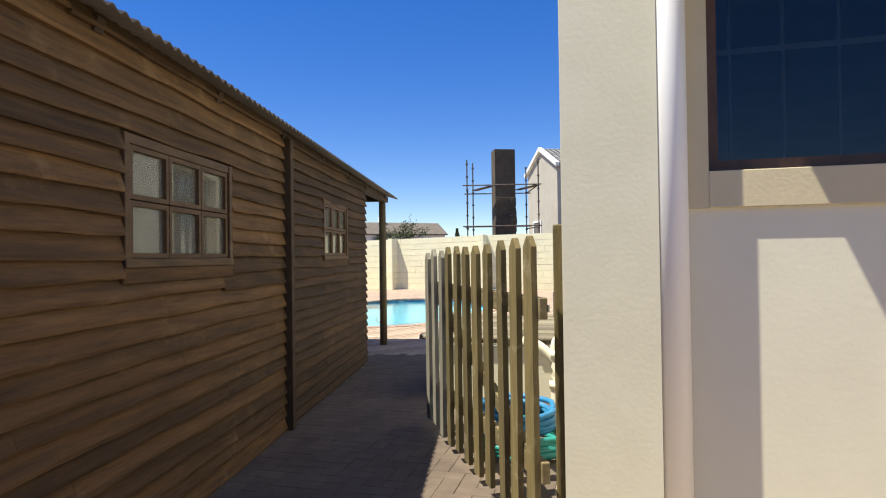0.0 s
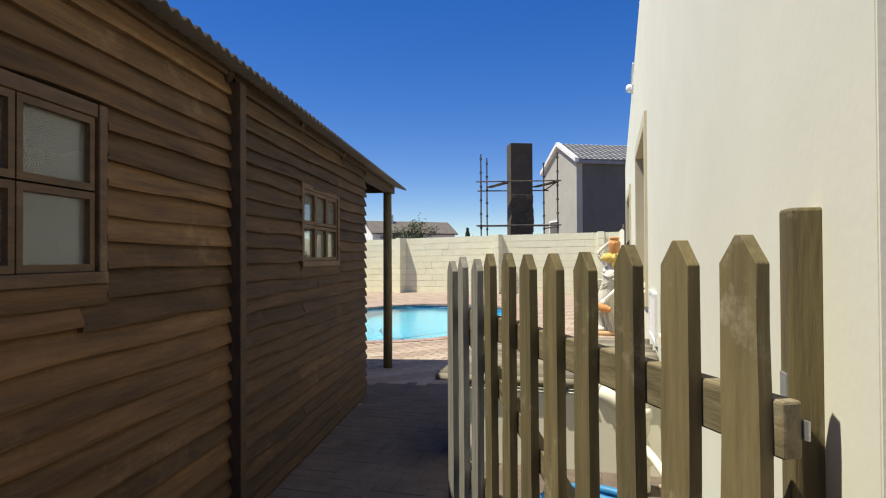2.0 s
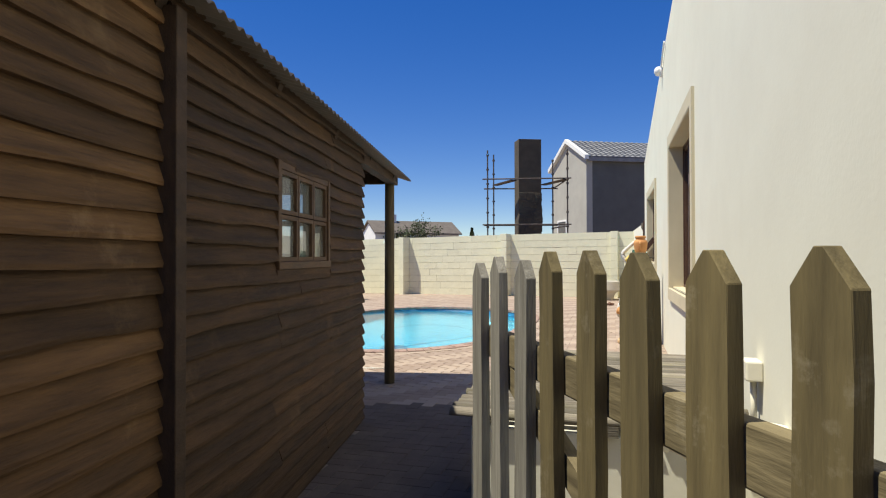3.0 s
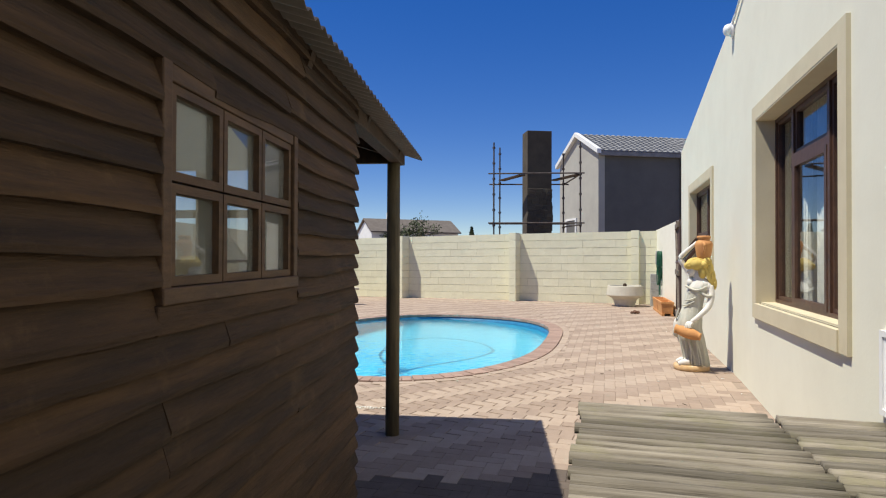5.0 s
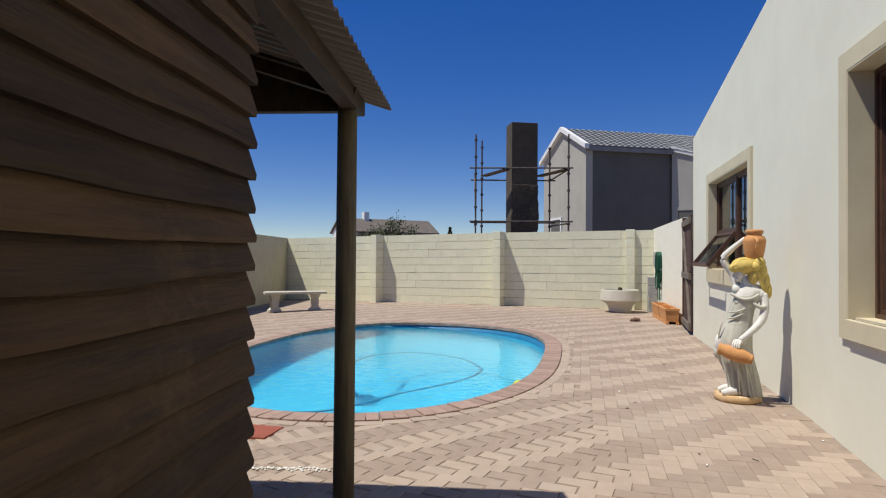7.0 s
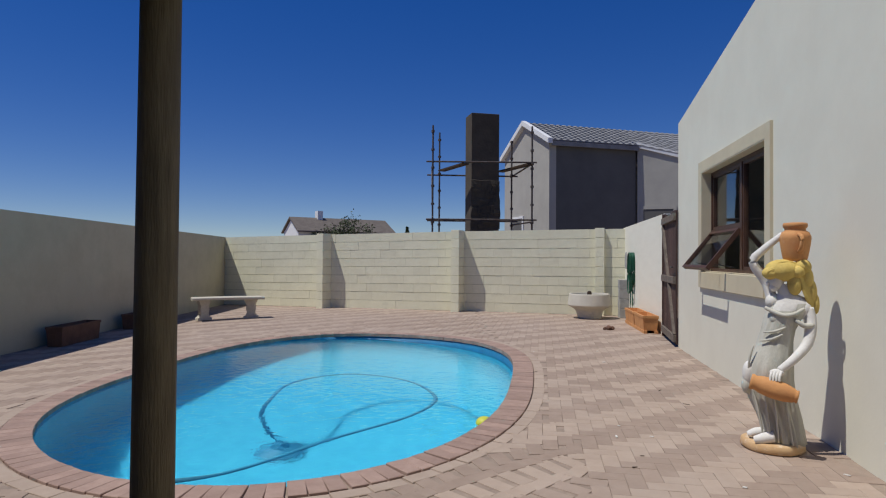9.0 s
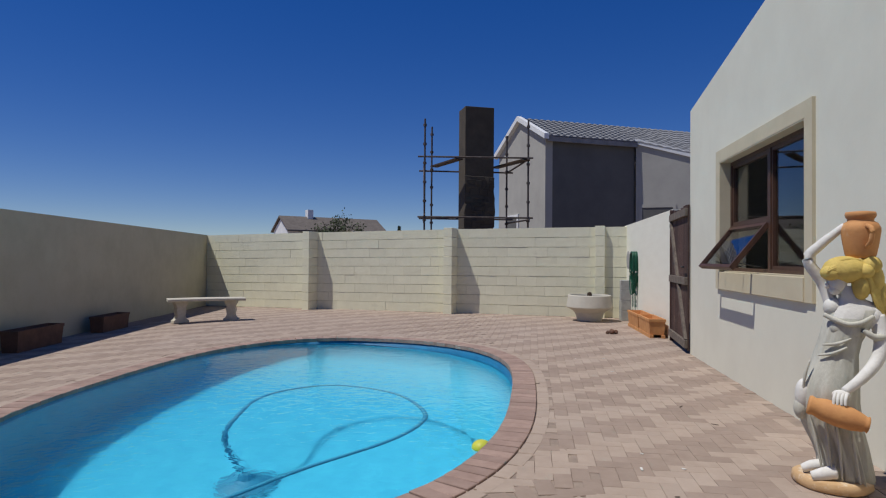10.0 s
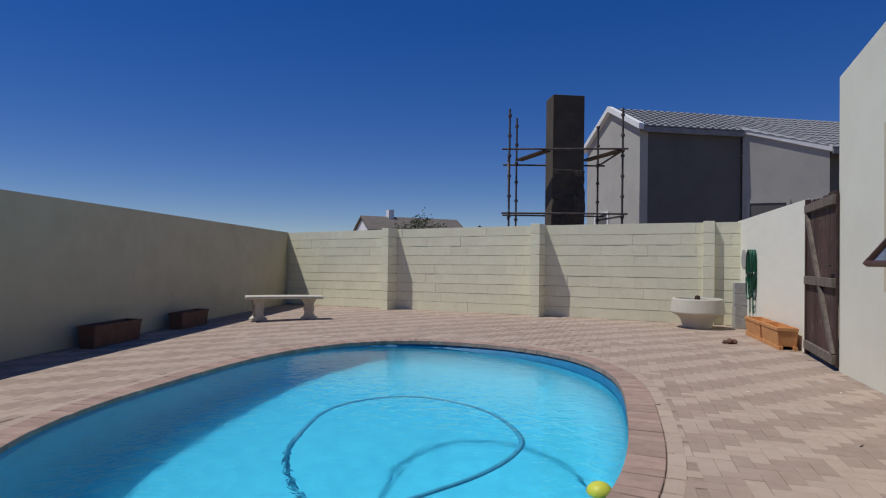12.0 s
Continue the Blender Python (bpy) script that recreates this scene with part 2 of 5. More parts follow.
CLEAR = glass("clear_pane", (0.82, 0.85, 0.85), 0.0, 0.035)
SHEDGLASS = glass("dusty_pane", (0.84, 0.86, 0.84), 0.0, 0.04)
_n, _l = SHEDGLASS.node_tree.nodes, SHEDGLASS.node_tree.links
_d, _m = _n.new("ShaderNodeBsdfDiffuse"), _n.new("ShaderNodeMixShader")
_d.inputs[0].default_value = (0.55, 0.54, 0.48, 1)
_o = _n["Material Output"].inputs[0].links[0].from_socket
_t = _n.new("ShaderNodeTexNoise")
_t.inputs["Scale"].default_value = 1.8
_r = _n.new("ShaderNodeMapRange")
_r.inputs["To Min"].default_value, _r.inputs["To Max"].default_value = 0.06, 0.26
_l.new(_t.outputs[0], _r.inputs["Value"])
_l.new(_r.outputs[0], _m.inputs[0])
_l.new(_o, _m.inputs[1])
_l.new(_d.outputs[0], _m.inputs[2])
_l.new(_m.outputs[0], _n["Material Output"].inputs[0])
WATER = bpy.data.materials.new("pool_water")
WATER.use_nodes = True
_n, _l = WATER.node_tree.nodes, WATER.node_tree.links
_b = _n["Principled BSDF"]
_b.inputs["Base Color"].default_value = (0.62, 0.93, 1.0, 1)
_b.inputs["Roughness"].default_value = 0.0
_b.inputs["IOR"].default_value = 1.33
_b.inputs["Transmission Weight"].default_value = 1.0
_w = _n.new("ShaderNodeTexNoise")
_w.inputs["Scale"].default_value, _w.inputs["Detail"].default_value, _w.inputs["Distortion"].default_value = 9.0, 3, 0.7
_g = _n.new("ShaderNodeNewGeometry")
_l.new(_g.outputs["Position"], _w.inputs["Vector"])
_u = _n.new("ShaderNodeBump")
_u.inputs["Strength"].default_value, _u.inputs["Distance"].default_value = 0.11, 0.05
_l.new(_w.outputs[0], _u.inputs["Height"])
_l.new(_u.outputs[0], _b.inputs["Normal"])


# ---- building helpers ----
def thing(name, m=None, label="", category="", group="", kind=""):
    ob = new(name)
    if m is not None:
        ob.matrix_world = m
    return tagged(ob, label, category, group, kind)


def finish(bm, name, mat, smooth=False):
    bmesh.ops.recalc_face_normals(bm, faces=bm.faces)
    me = bpy.data.meshes.new(name)
    bm.to_mesh(me)
    bm.free()
    me.materials.append(mat)
    if smooth:
        me.shade_smooth()
    return me


def part(name, bm, mat, parent, label="", smooth=False):
    ob = new(name, finish(bm, name, mat, smooth))
    ob.parent = parent
    return tagged(ob, label)


def solid(name, bm, mat, label="", category="", kind="", m=None, smooth=False, group=""):
    ob = new(name, finish(bm, name, mat, smooth))
    if m is not None:
        ob.matrix_world = m
    return tagged(ob, label, category, group, kind)


def box(bm, x0, x1, y0, y1, z0, z1, m=None, bevel=0.0):
    r = bmesh.ops.create_cube(bm, size=1)
    t = Matrix.Translation(((x0 + x1) / 2, (y0 + y1) / 2, (z0 + z1) / 2)) @ Matrix.Diagonal((abs(x1 - x0), abs(y1 - y0), abs(z1 - z0), 1))
    bmesh.ops.transform(bm, matrix=(m @ t) if m is not None else t, verts=r["verts"])
    if bevel:
        edges = list({e for v in r["verts"] for e in v.link_edges})
        bmesh.ops.bevel(bm, geom=edges, offset=bevel, segments=2, affect="EDGES", profile=0.5)
    return bm


def boxes(*dims, m=None, bevel=0.0):
    bm = bmesh.new()
    for d in dims:
        box(bm, *d, m=m, bevel=bevel)
    return bm


def rod(bm, a, b, r, seg=12, r2=None):
    a, b = Vector(a), Vector(b)
    d = b - a
    q = d.to_track_quat("Z", "Y").to_matrix().to_4x4()
    bmesh.ops.create_cone(bm, cap_ends=True, segments=seg, radius1=r, radius2=r if r2 is None else r2, depth=d.length,
                          matrix=Matrix.Translation((a + b) / 2) @ q)
    return bm


def prism(bm, pts, p0, p1, axis="x"):
    """A flat outline pushed through a thickness. axis x: outline in (y, z); axis z: outline in (x, y); axis y: outline in (x, z)."""
    def at(a, b, p):
        return (p, a, b) if axis == "x" else (a, b, p) if axis == "z" else (a, p, b)
    lo = [bm.verts.new(at(a, b, p0)) for a, b in pts]
    hi = [bm.verts.new(at(a, b, p1)) for a, b in pts]
    bm.faces.new(lo)
    bm.faces.new(hi[::-1])
    for i in range(len(pts)):
        j = (i + 1) % len(pts)
        bm.faces.new((lo[i], hi[i], hi[j], lo[j]))
    return bm


def lathe(bm, profile, seg=32, centre=(0, 0, 0), wobble=0.0):
    rings = []
    for r, z in profile:
        rings.append([bm.verts.new((centre[0] + r * math.cos(2 * math.pi * i / seg), centre[1] + r * math.sin(2 * math.pi * i / seg), centre[2] + z)) for i in range(seg)])
    for a, b in zip(rings, rings[1:]):
        for i in range(seg):
            j = (i + 1) % seg
            bm.faces.new((a[i], a[j], b[j], b[i]))
    bm.faces.new(rings[0][::-1])
    bm.faces.new(rings[-1])
    return bm


def tube(bm, pts, r, seg=8, closed=False):
    pts = [Vector(p) for p in pts]
    n = len(pts)
    rings = []
    for i, p in enumerate(pts):
        a = pts[(i - 1) % n] if closed or i else pts[0]
        b = pts[(i + 1) % n] if closed or i < n - 1 else pts[-1]
        d = (b - a).normalized()
        side = d.cross(Vector((0, 0, 1)))
        side = side.normalized() if side.length > 1e-3 else Vector((1, 0, 0))
        up = side.cross(d)
        rr = r[i] if isinstance(r, (list, tuple)) else r
        rings.append([bm.verts.new(p + rr * (side * math.cos(2 * math.pi * k / seg) + up * math.sin(2 * math.pi * k / seg))) for k in range(seg)])
    m = n if closed else n - 1
    for i in range(m):
        a, b = rings[i], rings[(i + 1) % n]
        for k in range(seg):
            j = (k + 1) % seg
            bm.faces.new((a[k], a[j], b[j], b[k]))
    if not closed:
        bm.faces.new(rings[0][::-1])
        bm.faces.new(rings[-1])
    return bm


def spline(pts, steps=8, closed=False):
    P = [Vector(p) for p in pts]
    n = len(P)
    out = []
    for i in range(n if closed else n - 1):
        g = (lambda k: P[k % n]) if closed else (lambda k: P[min(max(k, 0), n - 1)])
        a, b, c, d = g(i - 1), g(i), g(i + 1), g(i + 2)
        for k in range(steps):
            t = k / steps
            out.append(0.5 * ((2 * b) + (c - a) * t + (2 * a - 5 * b + 4 * c - d) * t * t + (3 * b - a - 3 * c + d) * t ** 3))
    if not closed:
        out.append(P[-1])
    return out


def ease(v):
    v = min(1.0, max(0.0, v))
    return v * v * (3 - 2 * v)


def ground_z(x, y):
    """The paving: level in the passage, a little higher round the pool, falling gently away from the house."""
    side = 0.09 if x > 0 else 0.09 + 0.17 * max(x, -7.0) / 7.0
    return side * ease((y - 7.5) / 3.0) - 0.035 * ease((y - 15.0) / 5.0) * ease((x + 3.0) / 3.0)


# ---- ground, pool ----
POOL_C = (-2.06, 13.2)
POOL_BEND = 0.1537
POOL_WAVES = [(1, 0.0017, -0.0025), (2, 0.0686, -0.0076), (3, -0.0011, -0.0024), (4, 0.0054, -0.0082)]
WATER_Z = -0.035


def pool_radius(a):
    return (POOL_BEND + sum(p * math.cos(k * a) + q * math.sin(k * a) for k, p, q in POOL_WAVES)) ** -0.5


def pool_edge(a, off=0.0):
    """The rim of the egg-shaped pool; off moves it outwards, square to the rim."""
    r, d = pool_radius(a), (pool_radius(a + 0.01) - pool_radius(a - 0.01)) / 0.02
    tx, ty = d * math.cos(a) - r * math.sin(a), d * math.sin(a) + r * math.cos(a)
    l = math.hypot(tx, ty)
    return POOL_C[0] + r * math.cos(a) + off * ty / l, POOL_C[1] + r * math.sin(a) - off * tx / l


def in_pool(x, y, off=0.0):
    a = math.atan2(y - POOL_C[1], x - POOL_C[0])
    r, d = pool_radius(a), (pool_radius(a + 0.01) - pool_radius(a - 0.01)) / 0.02
    return math.hypot(x - POOL_C[0], y - POOL_C[1]) < r + off * math.hypot(r, d) / r


def build_ground():
    bm = bmesh.new()
    n = 144
    rings = []
    offs = [0.02, 0.3] + [0.3 + 0.35 * k for k in range(1, 36)] + [18.0, 60.0, 400.0, 2500.0]
    for o in offs:
        ring = []
        for i in range(n):
            x, y = pool_edge(2 * math.pi * i / n, o)
            ring.append(bm.verts.new((x, y, ground_z(x, y) - 0.005)))
        rings.append(ring)
    for a, b in zip(rings, rings[1:]):
        for i in range(n):
            j = (i + 1) % n
            bm.faces.new((a[i], a[j], b[j], b[i]))
    return solid("ground", bm, BEDDING, "sandy bedding and bare ground under the paving", "ground", "structure", smooth=True)


build_ground()


def build_pool():
    pool = thing("pool", None, "oval plastered swimming pool with pale blue walls", "pool", kind="structure")
    bm = bmesh.new()
    n = 96
    prof = [(0.0, 0.06), (-0.02, -0.5), (-0.06, -0.95), (-0.25, -1.18), (-0.7, -1.3), (-1.2, -1.36), (-1.9, -1.4)]
    rings = []
    for off, z in prof:
        ring = []
        for i in range(n):
            a = 2 * math.pi * i / n
            x, y = pool_edge(a, 0.0)
            f = 1 + off / 2.13
            px, py = POOL_C[0] + (x - POOL_C[0]) * f, POOL_C[1] + (y - POOL_C[1]) * f
            zz = ground_z(x, y) - 0.03 if z > 0 else z
            ring.append(bm.verts.new((px, py, zz)))
        rings.append(ring)
    for a, b in zip(rings, rings[1:]):
        for i in range(n):
            j = (i + 1) % n
            bm.faces.new((a[i], a[j], b[j], b[i]))
    bm.faces.new(rings[-1])
    part("basin", bm, POOL, pool, "pale blue plastered basin", smooth=True)
    bm = bmesh.new()
    rings = [[bm.verts.new((*pool_edge(2 * math.pi * i / n, o), ground_z(*pool_edge(2 * math.pi * i / n)) - 0.035 if up else -0.19)) for i in range(n)]
             for o, up in ((-0.004, True), (-0.012, True), (-0.016, False), (-0.006, False))]
    for a, b in zip(rings, rings[1:] + rings[:1]):
        for i in range(n):
            bm.faces.new((a[i], a[(i + 1) % n], b[(i + 1) % n], b[i]))
    part("waterline_band", bm, BAND, pool, "dark blue band along the waterline", smooth=True)
    bm = bmesh.new()
    bm.faces.new([bm.verts.new((*pool_edge(2 * math.pi * i / n, -0.014), WATER_Z)) for i in range(n)])
    w = solid("water", bm, WATER, "clear rippled turquoise pool water", "water", "structure")
    if w.data.polygons[0].normal.z < 0:
        w.data.flip_normals()
    w.visible_shadow = False
    return pool


build_pool()

# ---- house, in its own frame: x into the house, y along its long wall, z up ----
HOUSE = pose(0.36, 2.18, 0, 0, 0, -9.49)
RAKE = lambda s: 3.17 + (12.9 - s) * 0.14
W2 = (5.17, 7.14, 0.90, 2.50)
W1 = (9.57, 11.60, 1.15, 2.31)


def build_house_walls():
    bm = bmesh.new()
    T = 0.24

    def span(s0, s1, z0=None, z1=None):
        prism(bm, [(s0, -0.3 if z0 is None else z0), (s1, -0.3 if z0 is None else z0), (s1, RAKE(s1) if z1 is None else z1), (s0, RAKE(s0) if z1 is None else z1)], 0.0, T)
    span(0.0, W2[0])
    span(W2[0], W2[1], None, W2[2])
    span(W2[0], W2[1], W2[3])
    span(W2[1], W1[0])
    span(W1[0], W1[1], None, W1[2])
    span(W1[0], W1[1], W1[3])
    span(W1[1], 12.9)
    box(bm, T, 7.0, 12.66, 12.9, -0.3, 3.17)
    solid("wall_west", bm, PLASTER, "cream plastered house wall with a sloping parapet", "wall", "structure", HOUSE)
    bm = boxes((0.002, 0.36, -0.004, 0.2, -0.3, 4.9))
    solid("wall_corner", bm, ROUGHCAST, "rough cream plastered corner of the house", "wall", "structure", HOUSE)
    s0, s1 = 0.10, 0.36
    bm = boxes((0.36, 0.55, s0, s1, -0.3, 4.0), (0.55, 1.65, s0, s1, -0.3, 1.52), (0.55, 1.65, s0, s1, 2.75, 4.0), (1.65, 5.0, s0, s1, -0.3, 4.0))
    solid("wall_south", bm, PLASTER, "cream plastered wall around a dark window", "wall", "structure", HOUSE)
    bm = boxes((0.42, 5.0, -0.75, 0.10, 2.62, 2.74))
    solid("eave", bm, TRIM, "roof overhang above the window wall", "eave", "structure", HOUSE)
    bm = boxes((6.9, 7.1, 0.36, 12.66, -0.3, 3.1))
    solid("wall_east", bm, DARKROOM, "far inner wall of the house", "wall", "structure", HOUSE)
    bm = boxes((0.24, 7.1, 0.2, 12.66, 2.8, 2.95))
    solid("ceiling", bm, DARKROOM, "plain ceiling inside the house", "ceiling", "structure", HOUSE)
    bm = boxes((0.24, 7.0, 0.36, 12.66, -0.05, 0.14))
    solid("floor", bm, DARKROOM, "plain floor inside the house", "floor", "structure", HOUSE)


build_house_walls()


def build_house_trim(name, w, sill_bottom, deep):
    s0, s1, z0, z1 = w
    k = 0.125
    bm = bmesh.new()
    P0, P1 = -0.025, 0.02
    box(bm, P0, P1, s0 - k, s0, sill_bottom, z1 + k)
    box(bm, P0, P1, s1, s1 + k, sill_bottom, z1 + k)
    box(bm, P0, P1, s0, s1, z1, z1 + k)
    box(bm, P0 - 0.012, P1, s0, s1, sill_bottom, z0, bevel=0.004)
    box(bm, P0 + 0.003, deep, s0 - 0.001, s0 + 0.012, z0, z1)
    box(bm, P0 + 0.003, deep, s1 - 0.012, s1 + 0.001, z0, z1)
    box(bm, P0 + 0.003, deep, s0 + 0.012, s1 - 0.012, z1 - 0.012, z1 + 0.001)
    box(bm, 0.02, deep, s0, s1, z0 - 0.001, z0 + 0.012)
    return solid(name, bm, TRIM, "raised beige plaster band round a window", "trim", "structure", HOUSE)


build_house_trim("trim_1", W1, 0.97, 0.084)
build_house_trim("trim_2", W2, 0.77, 0.14)


def bars(bm, p0, p1, s0, s1, z0, z1, k):
    box(bm, p0, p1, s0, s0 + k, z0, z1)
    box(bm, p0, p1, s1 - k, s1, z0, z1)
    box(bm, p0, p1, s0 + k, s1 - k, z0, z0 + k)
    box(bm, p0, p1, s0 + k, s1 - k, z1 - k, z1)


def leaf(win, p, s0, s1, z0, z1, k=0.055, m=None, name="sash"):
    bm = bmesh.new()
    bars(bm, p, p + 0.045, s0, s1, z0, z1, k)
    if m is not None:
        bm.transform(m)
    sash = part(name, bm, DARKSASH, win)
    bm = boxes((p + 0.02, p + 0.026, s0 + k, s1 - k, z0 + k, z1 - k), m=m)
    pane = part("pane", bm, CLEAR, sash, "clear glass pane")
    pane.visible_shadow = False
    return sash


def build_window_1():
    s0, s1, z0, z1 = W1
    win = thing("window_1", HOUSE, "dark timber window with one vent pushed open", "window", kind="structure")
    bm = bmesh.new()
    k = 0.045
    bars(bm, 0.085, 0.155, s0, s1, z0, z1, k)
    c = 0.5 * (s0 + s1) - 0.05
    box(bm, 0.085, 0.155, c - 0.03, c + 0.03, z0 + k, z1 - k)
    zt = z0 + 0.46
    box(bm, 0.085, 0.155, c + 0.03, s1 - k, zt - 0.022, zt + 0.022)
    part("window_frame", bm, DARKSASH, win)
    leaf(win, 0.095, c + 0.03, s1 - k, zt + 0.022, z1 - k, 0.035)
    leaf(win, 0.095, s0 + k, c - 0.03, z0 + k, z1 - k, 0.03)
    hinge = Matrix.Translation((0.085, 0, zt - 0.02)) @ Matrix.Rotation(radians(38), 4, "Y") @ Matrix.Translation((-0.085, 0, -(zt - 0.02)))
    leaf(win, 0.06, c + 0.02, s1 - k + 0.01, z0 - 0.06, zt - 0.01, 0.032, m=hinge, name="vent_sash")
    for q in (c + 0.25, s1 - 0.3):
        part("stay", rod(bmesh.new(), (0.10, q, z0 + 0.06), (-0.15, q, z0 + 0.11), 0.006, 8), BLACK, win)


build_window_1()


def build_window_2():
    s0, s1, z0, z1 = W2
    win = thing("window_2", HOUSE, "large dark timber window with pale curtains behind", "window", kind="structure")
    bm = bmesh.new()
    bars(bm, 0.13, 0.20, s0, s1, z0, z1, 0.04)
    a, b = s1 - 0.52, s1 - 1.32
    zt = z1 - 0.42
    for c in (a, b):
        box(bm, 0.13, 0.20, c - 0.024, c + 0.024, z0 + 0.04, z1 - 0.04)
    box(bm, 0.13, 0.20, b + 0.024, a - 0.024, zt - 0.03, zt + 0.03)
    part("window_frame", bm, DARKSASH, win)
    leaf(win, 0.146, a + 0.024, s1 - 0.04, z0 + 0.04, z1 - 0.04, 0.03)
    leaf(win, 0.125, b + 0.024, a - 0.024, z0 + 0.04, zt - 0.03, 0.045, name="casement")
    leaf(win, 0.146, b + 0.024, a - 0.024, zt + 0.03, z1 - 0.04, 0.03)
    leaf(win, 0.146, s0 + 0.04, b - 0.024, z0 + 0.04, z1 - 0.04, 0.03)


build_window_2()


def build_curtain(s0, s1, z0, z1, p, waves):
    bm = bmesh.new()
    n = waves * 8
    cols = []
    for i in range(n + 1):
        t = i / n
        off = 0.035 * math.sin(t * waves * 2 * math.pi) + 0.012 * math.sin(t * waves * 5.3)
        cols.append([(bm.verts.new((p + off + d, s0 + (s1 - s0) * t, z0)), bm.verts.new((p + off * 0.7 + d, s0 + (s1 - s0) * t, z1))) for d in (0.0, 0.004)])
    for a, b in zip(cols, cols[1:]):
        bm.faces.new((a[0][0], b[0][0], b[0][1], a[0][1]))
        bm.faces.new((a[1][1], b[1][1], b[1][0], a[1][0]))
        bm.faces.new((a[0][1], b[0][1], b[1][1], a[1][1]))
    return solid("curtain", bm, CURTAIN, "pale pleated curtain hanging behind the window", "curtain", "", HOUSE, True, "curtains")


build_curtain(6.84, 7.08, 0.5, 2.6, 0.30, 4)
build_curtain(6.32, 6.56, 0.5, 2.6, 0.30, 4)
build_curtain(5.84, 6.14, 0.5, 2.6, 0.30, 5)
build_curtain(5.20, 5.66, 0.5, 2.6, 0.30, 8)


def build_window_3():
    win = thing("window_3", HOUSE, "dark shaded window with burglar bars inside", "window", kind="structure")
    bm = bmesh.new()
    a, b, z0, z1 = 0.55, 1.65, 1.52, 2.75
    for d in ((a, a + 0.05), (b - 0.05, b)):
        box(bm, *d, 0.17, 0.24, z0, z1)
    for d in ((z0, z0 + 0.05), (z1 - 0.05, z1)):
        box(bm, a + 0.05, b - 0.05, 0.17, 0.24, *d)
    part("window_frame", bm, DARKSASH, win)
    p = part("pane", boxes((a + 0.05, b - 0.05, 0.20, 0.206, z0 + 0.05, z1 - 0.05)), CLEAR, win)
    p.visible_shadow = False
    for i in range(5):
        x = a + 0.12 + 0.2 * i
        part("bar", rod(bmesh.new(), (x, 0.30, z0), (x, 0.30, z1), 0.008, 8), BLACK, win)
    part("bar", boxes((a, b, 0.292, 0.308, 2.02, 2.045)), BLACK, win)
    bm = boxes((0.445, 0.55, 0.081, 0.101, 1.38, 2.85), (1.65, 1.75, 0.079, 0.101, 1.38, 2.85))
    box(bm, 0.55, 1.65, 0.077, 0.102, 1.38, 1.52, bevel=0.003)
    solid("trim_3", bm, TRIM, "raised beige plaster band below a window", "trim", "structure", HOUSE)


build_window_3()
bm = rod(bmesh.new(), (0.412, 0.03, 0.0), (0.412, 0.03, 3.9), 0.057, 24)
down = thing("downpipe", HOUSE, "white plastic downpipe in the house corner", "pipe")
part("pipe", bm, PVC, down, smooth=True)
for z in (0.1, 2.6):
    part("bracket", rod(bmesh.new(), (0.412, 0.03, z), (0.412, 0.03, z + 0.03), 0.058, 24), PVC, down)

# ---- boundary walls ----
CORNERS = [(3.30, 19.75), (-0.285, 20.87), (-3.67, 22.25), (-7.0, 24.0)]
TOPS = [1.968, 1.935, 1.89, 1.85]


def build_block_wall(i):
    """One bay of the back wall: painted blocks in nine courses with raked joints."""
    (xa, ya), (xb, yb) = CORNERS[i], CORNERS[i + 1]
    L = math.hypot(xb - xa, yb - ya)
    m = pose(xa, ya, 0, 0, 0, math.degrees(math.atan2(yb - ya, xb - xa)))
    ga, gb = ground_z(xa, ya), ground_z(xb, yb)
    bay = thing("wall_back_%d" % (i + 1), m, "cream painted concrete block garden wall", "wall", kind="structure")
    zlow = lambda x: ga + (gb - ga) * x / L
    ztop = lambda x: TOPS[i] + (TOPS[i + 1] - TOPS[i]) * x / L
    bm = prism(bmesh.new(), [(0, ga - 0.3), (L, gb - 0.3), (L, TOPS[i + 1] - 0.012), (0, TOPS[i] - 0.012)], -0.13, -0.005, "y")
    core = part("core", bm, MORTAR, bay)
    rnd = random.Random(i)
    for c in range(9):
        x = -0.2 * (c % 2) - rnd.random() * 0.1
        while x < L:
            a, b = max(x, 0.0) + 0.0009, min(x + 0.436, L) - 0.0009
            x += 0.436
            if b - a < 0.04:
                continue
            f0, f1 = c / 9, (c + 1) / 9
            gp = rnd.uniform(0.003, 0.007)
            zz = lambda xx, f: zlow(xx) + (ztop(xx) - zlow(xx)) * f
            o = rnd.uniform(0.0, 0.006)
            bm = prism(bmesh.new(), [(a, zz(a, f0) + gp), (b, zz(b, f0) + gp), (b, zz(b, f1) - gp), (a, zz(a, f1) - gp)], -0.135, 0.004 + o, "y")
            part("block", bm, BLOCK, bay)
    return bay


for i in range(3):
    build_block_wall(i)


def build_pier(x, y, turn, z1, depth=0.32):
    m = pose(x, y, 0, 0, 0, turn)
    pier = thing("wall_pier", m, "cream block pier standing out from the garden wall", "pier", "garden wall piers", "structure")
    g = ground_z(x, y)
    for c in range(9):
        a, b = g - (0.1 if c == 0 else 0) + (z1 - g) * c / 9, g + (z1 - g) * (c + 1) / 9
        part("block", boxes((-0.1, 0.1, -0.02, depth, a + 0.003, b - 0.003), bevel=0.004), BLOCK, pier)


build_pier(-0.335, 20.87, 157, 1.95)
build_pier(-3.72, 22.25, 152, 1.90)
build_pier(2.74, 19.94, 162, 1.982, 0.12)


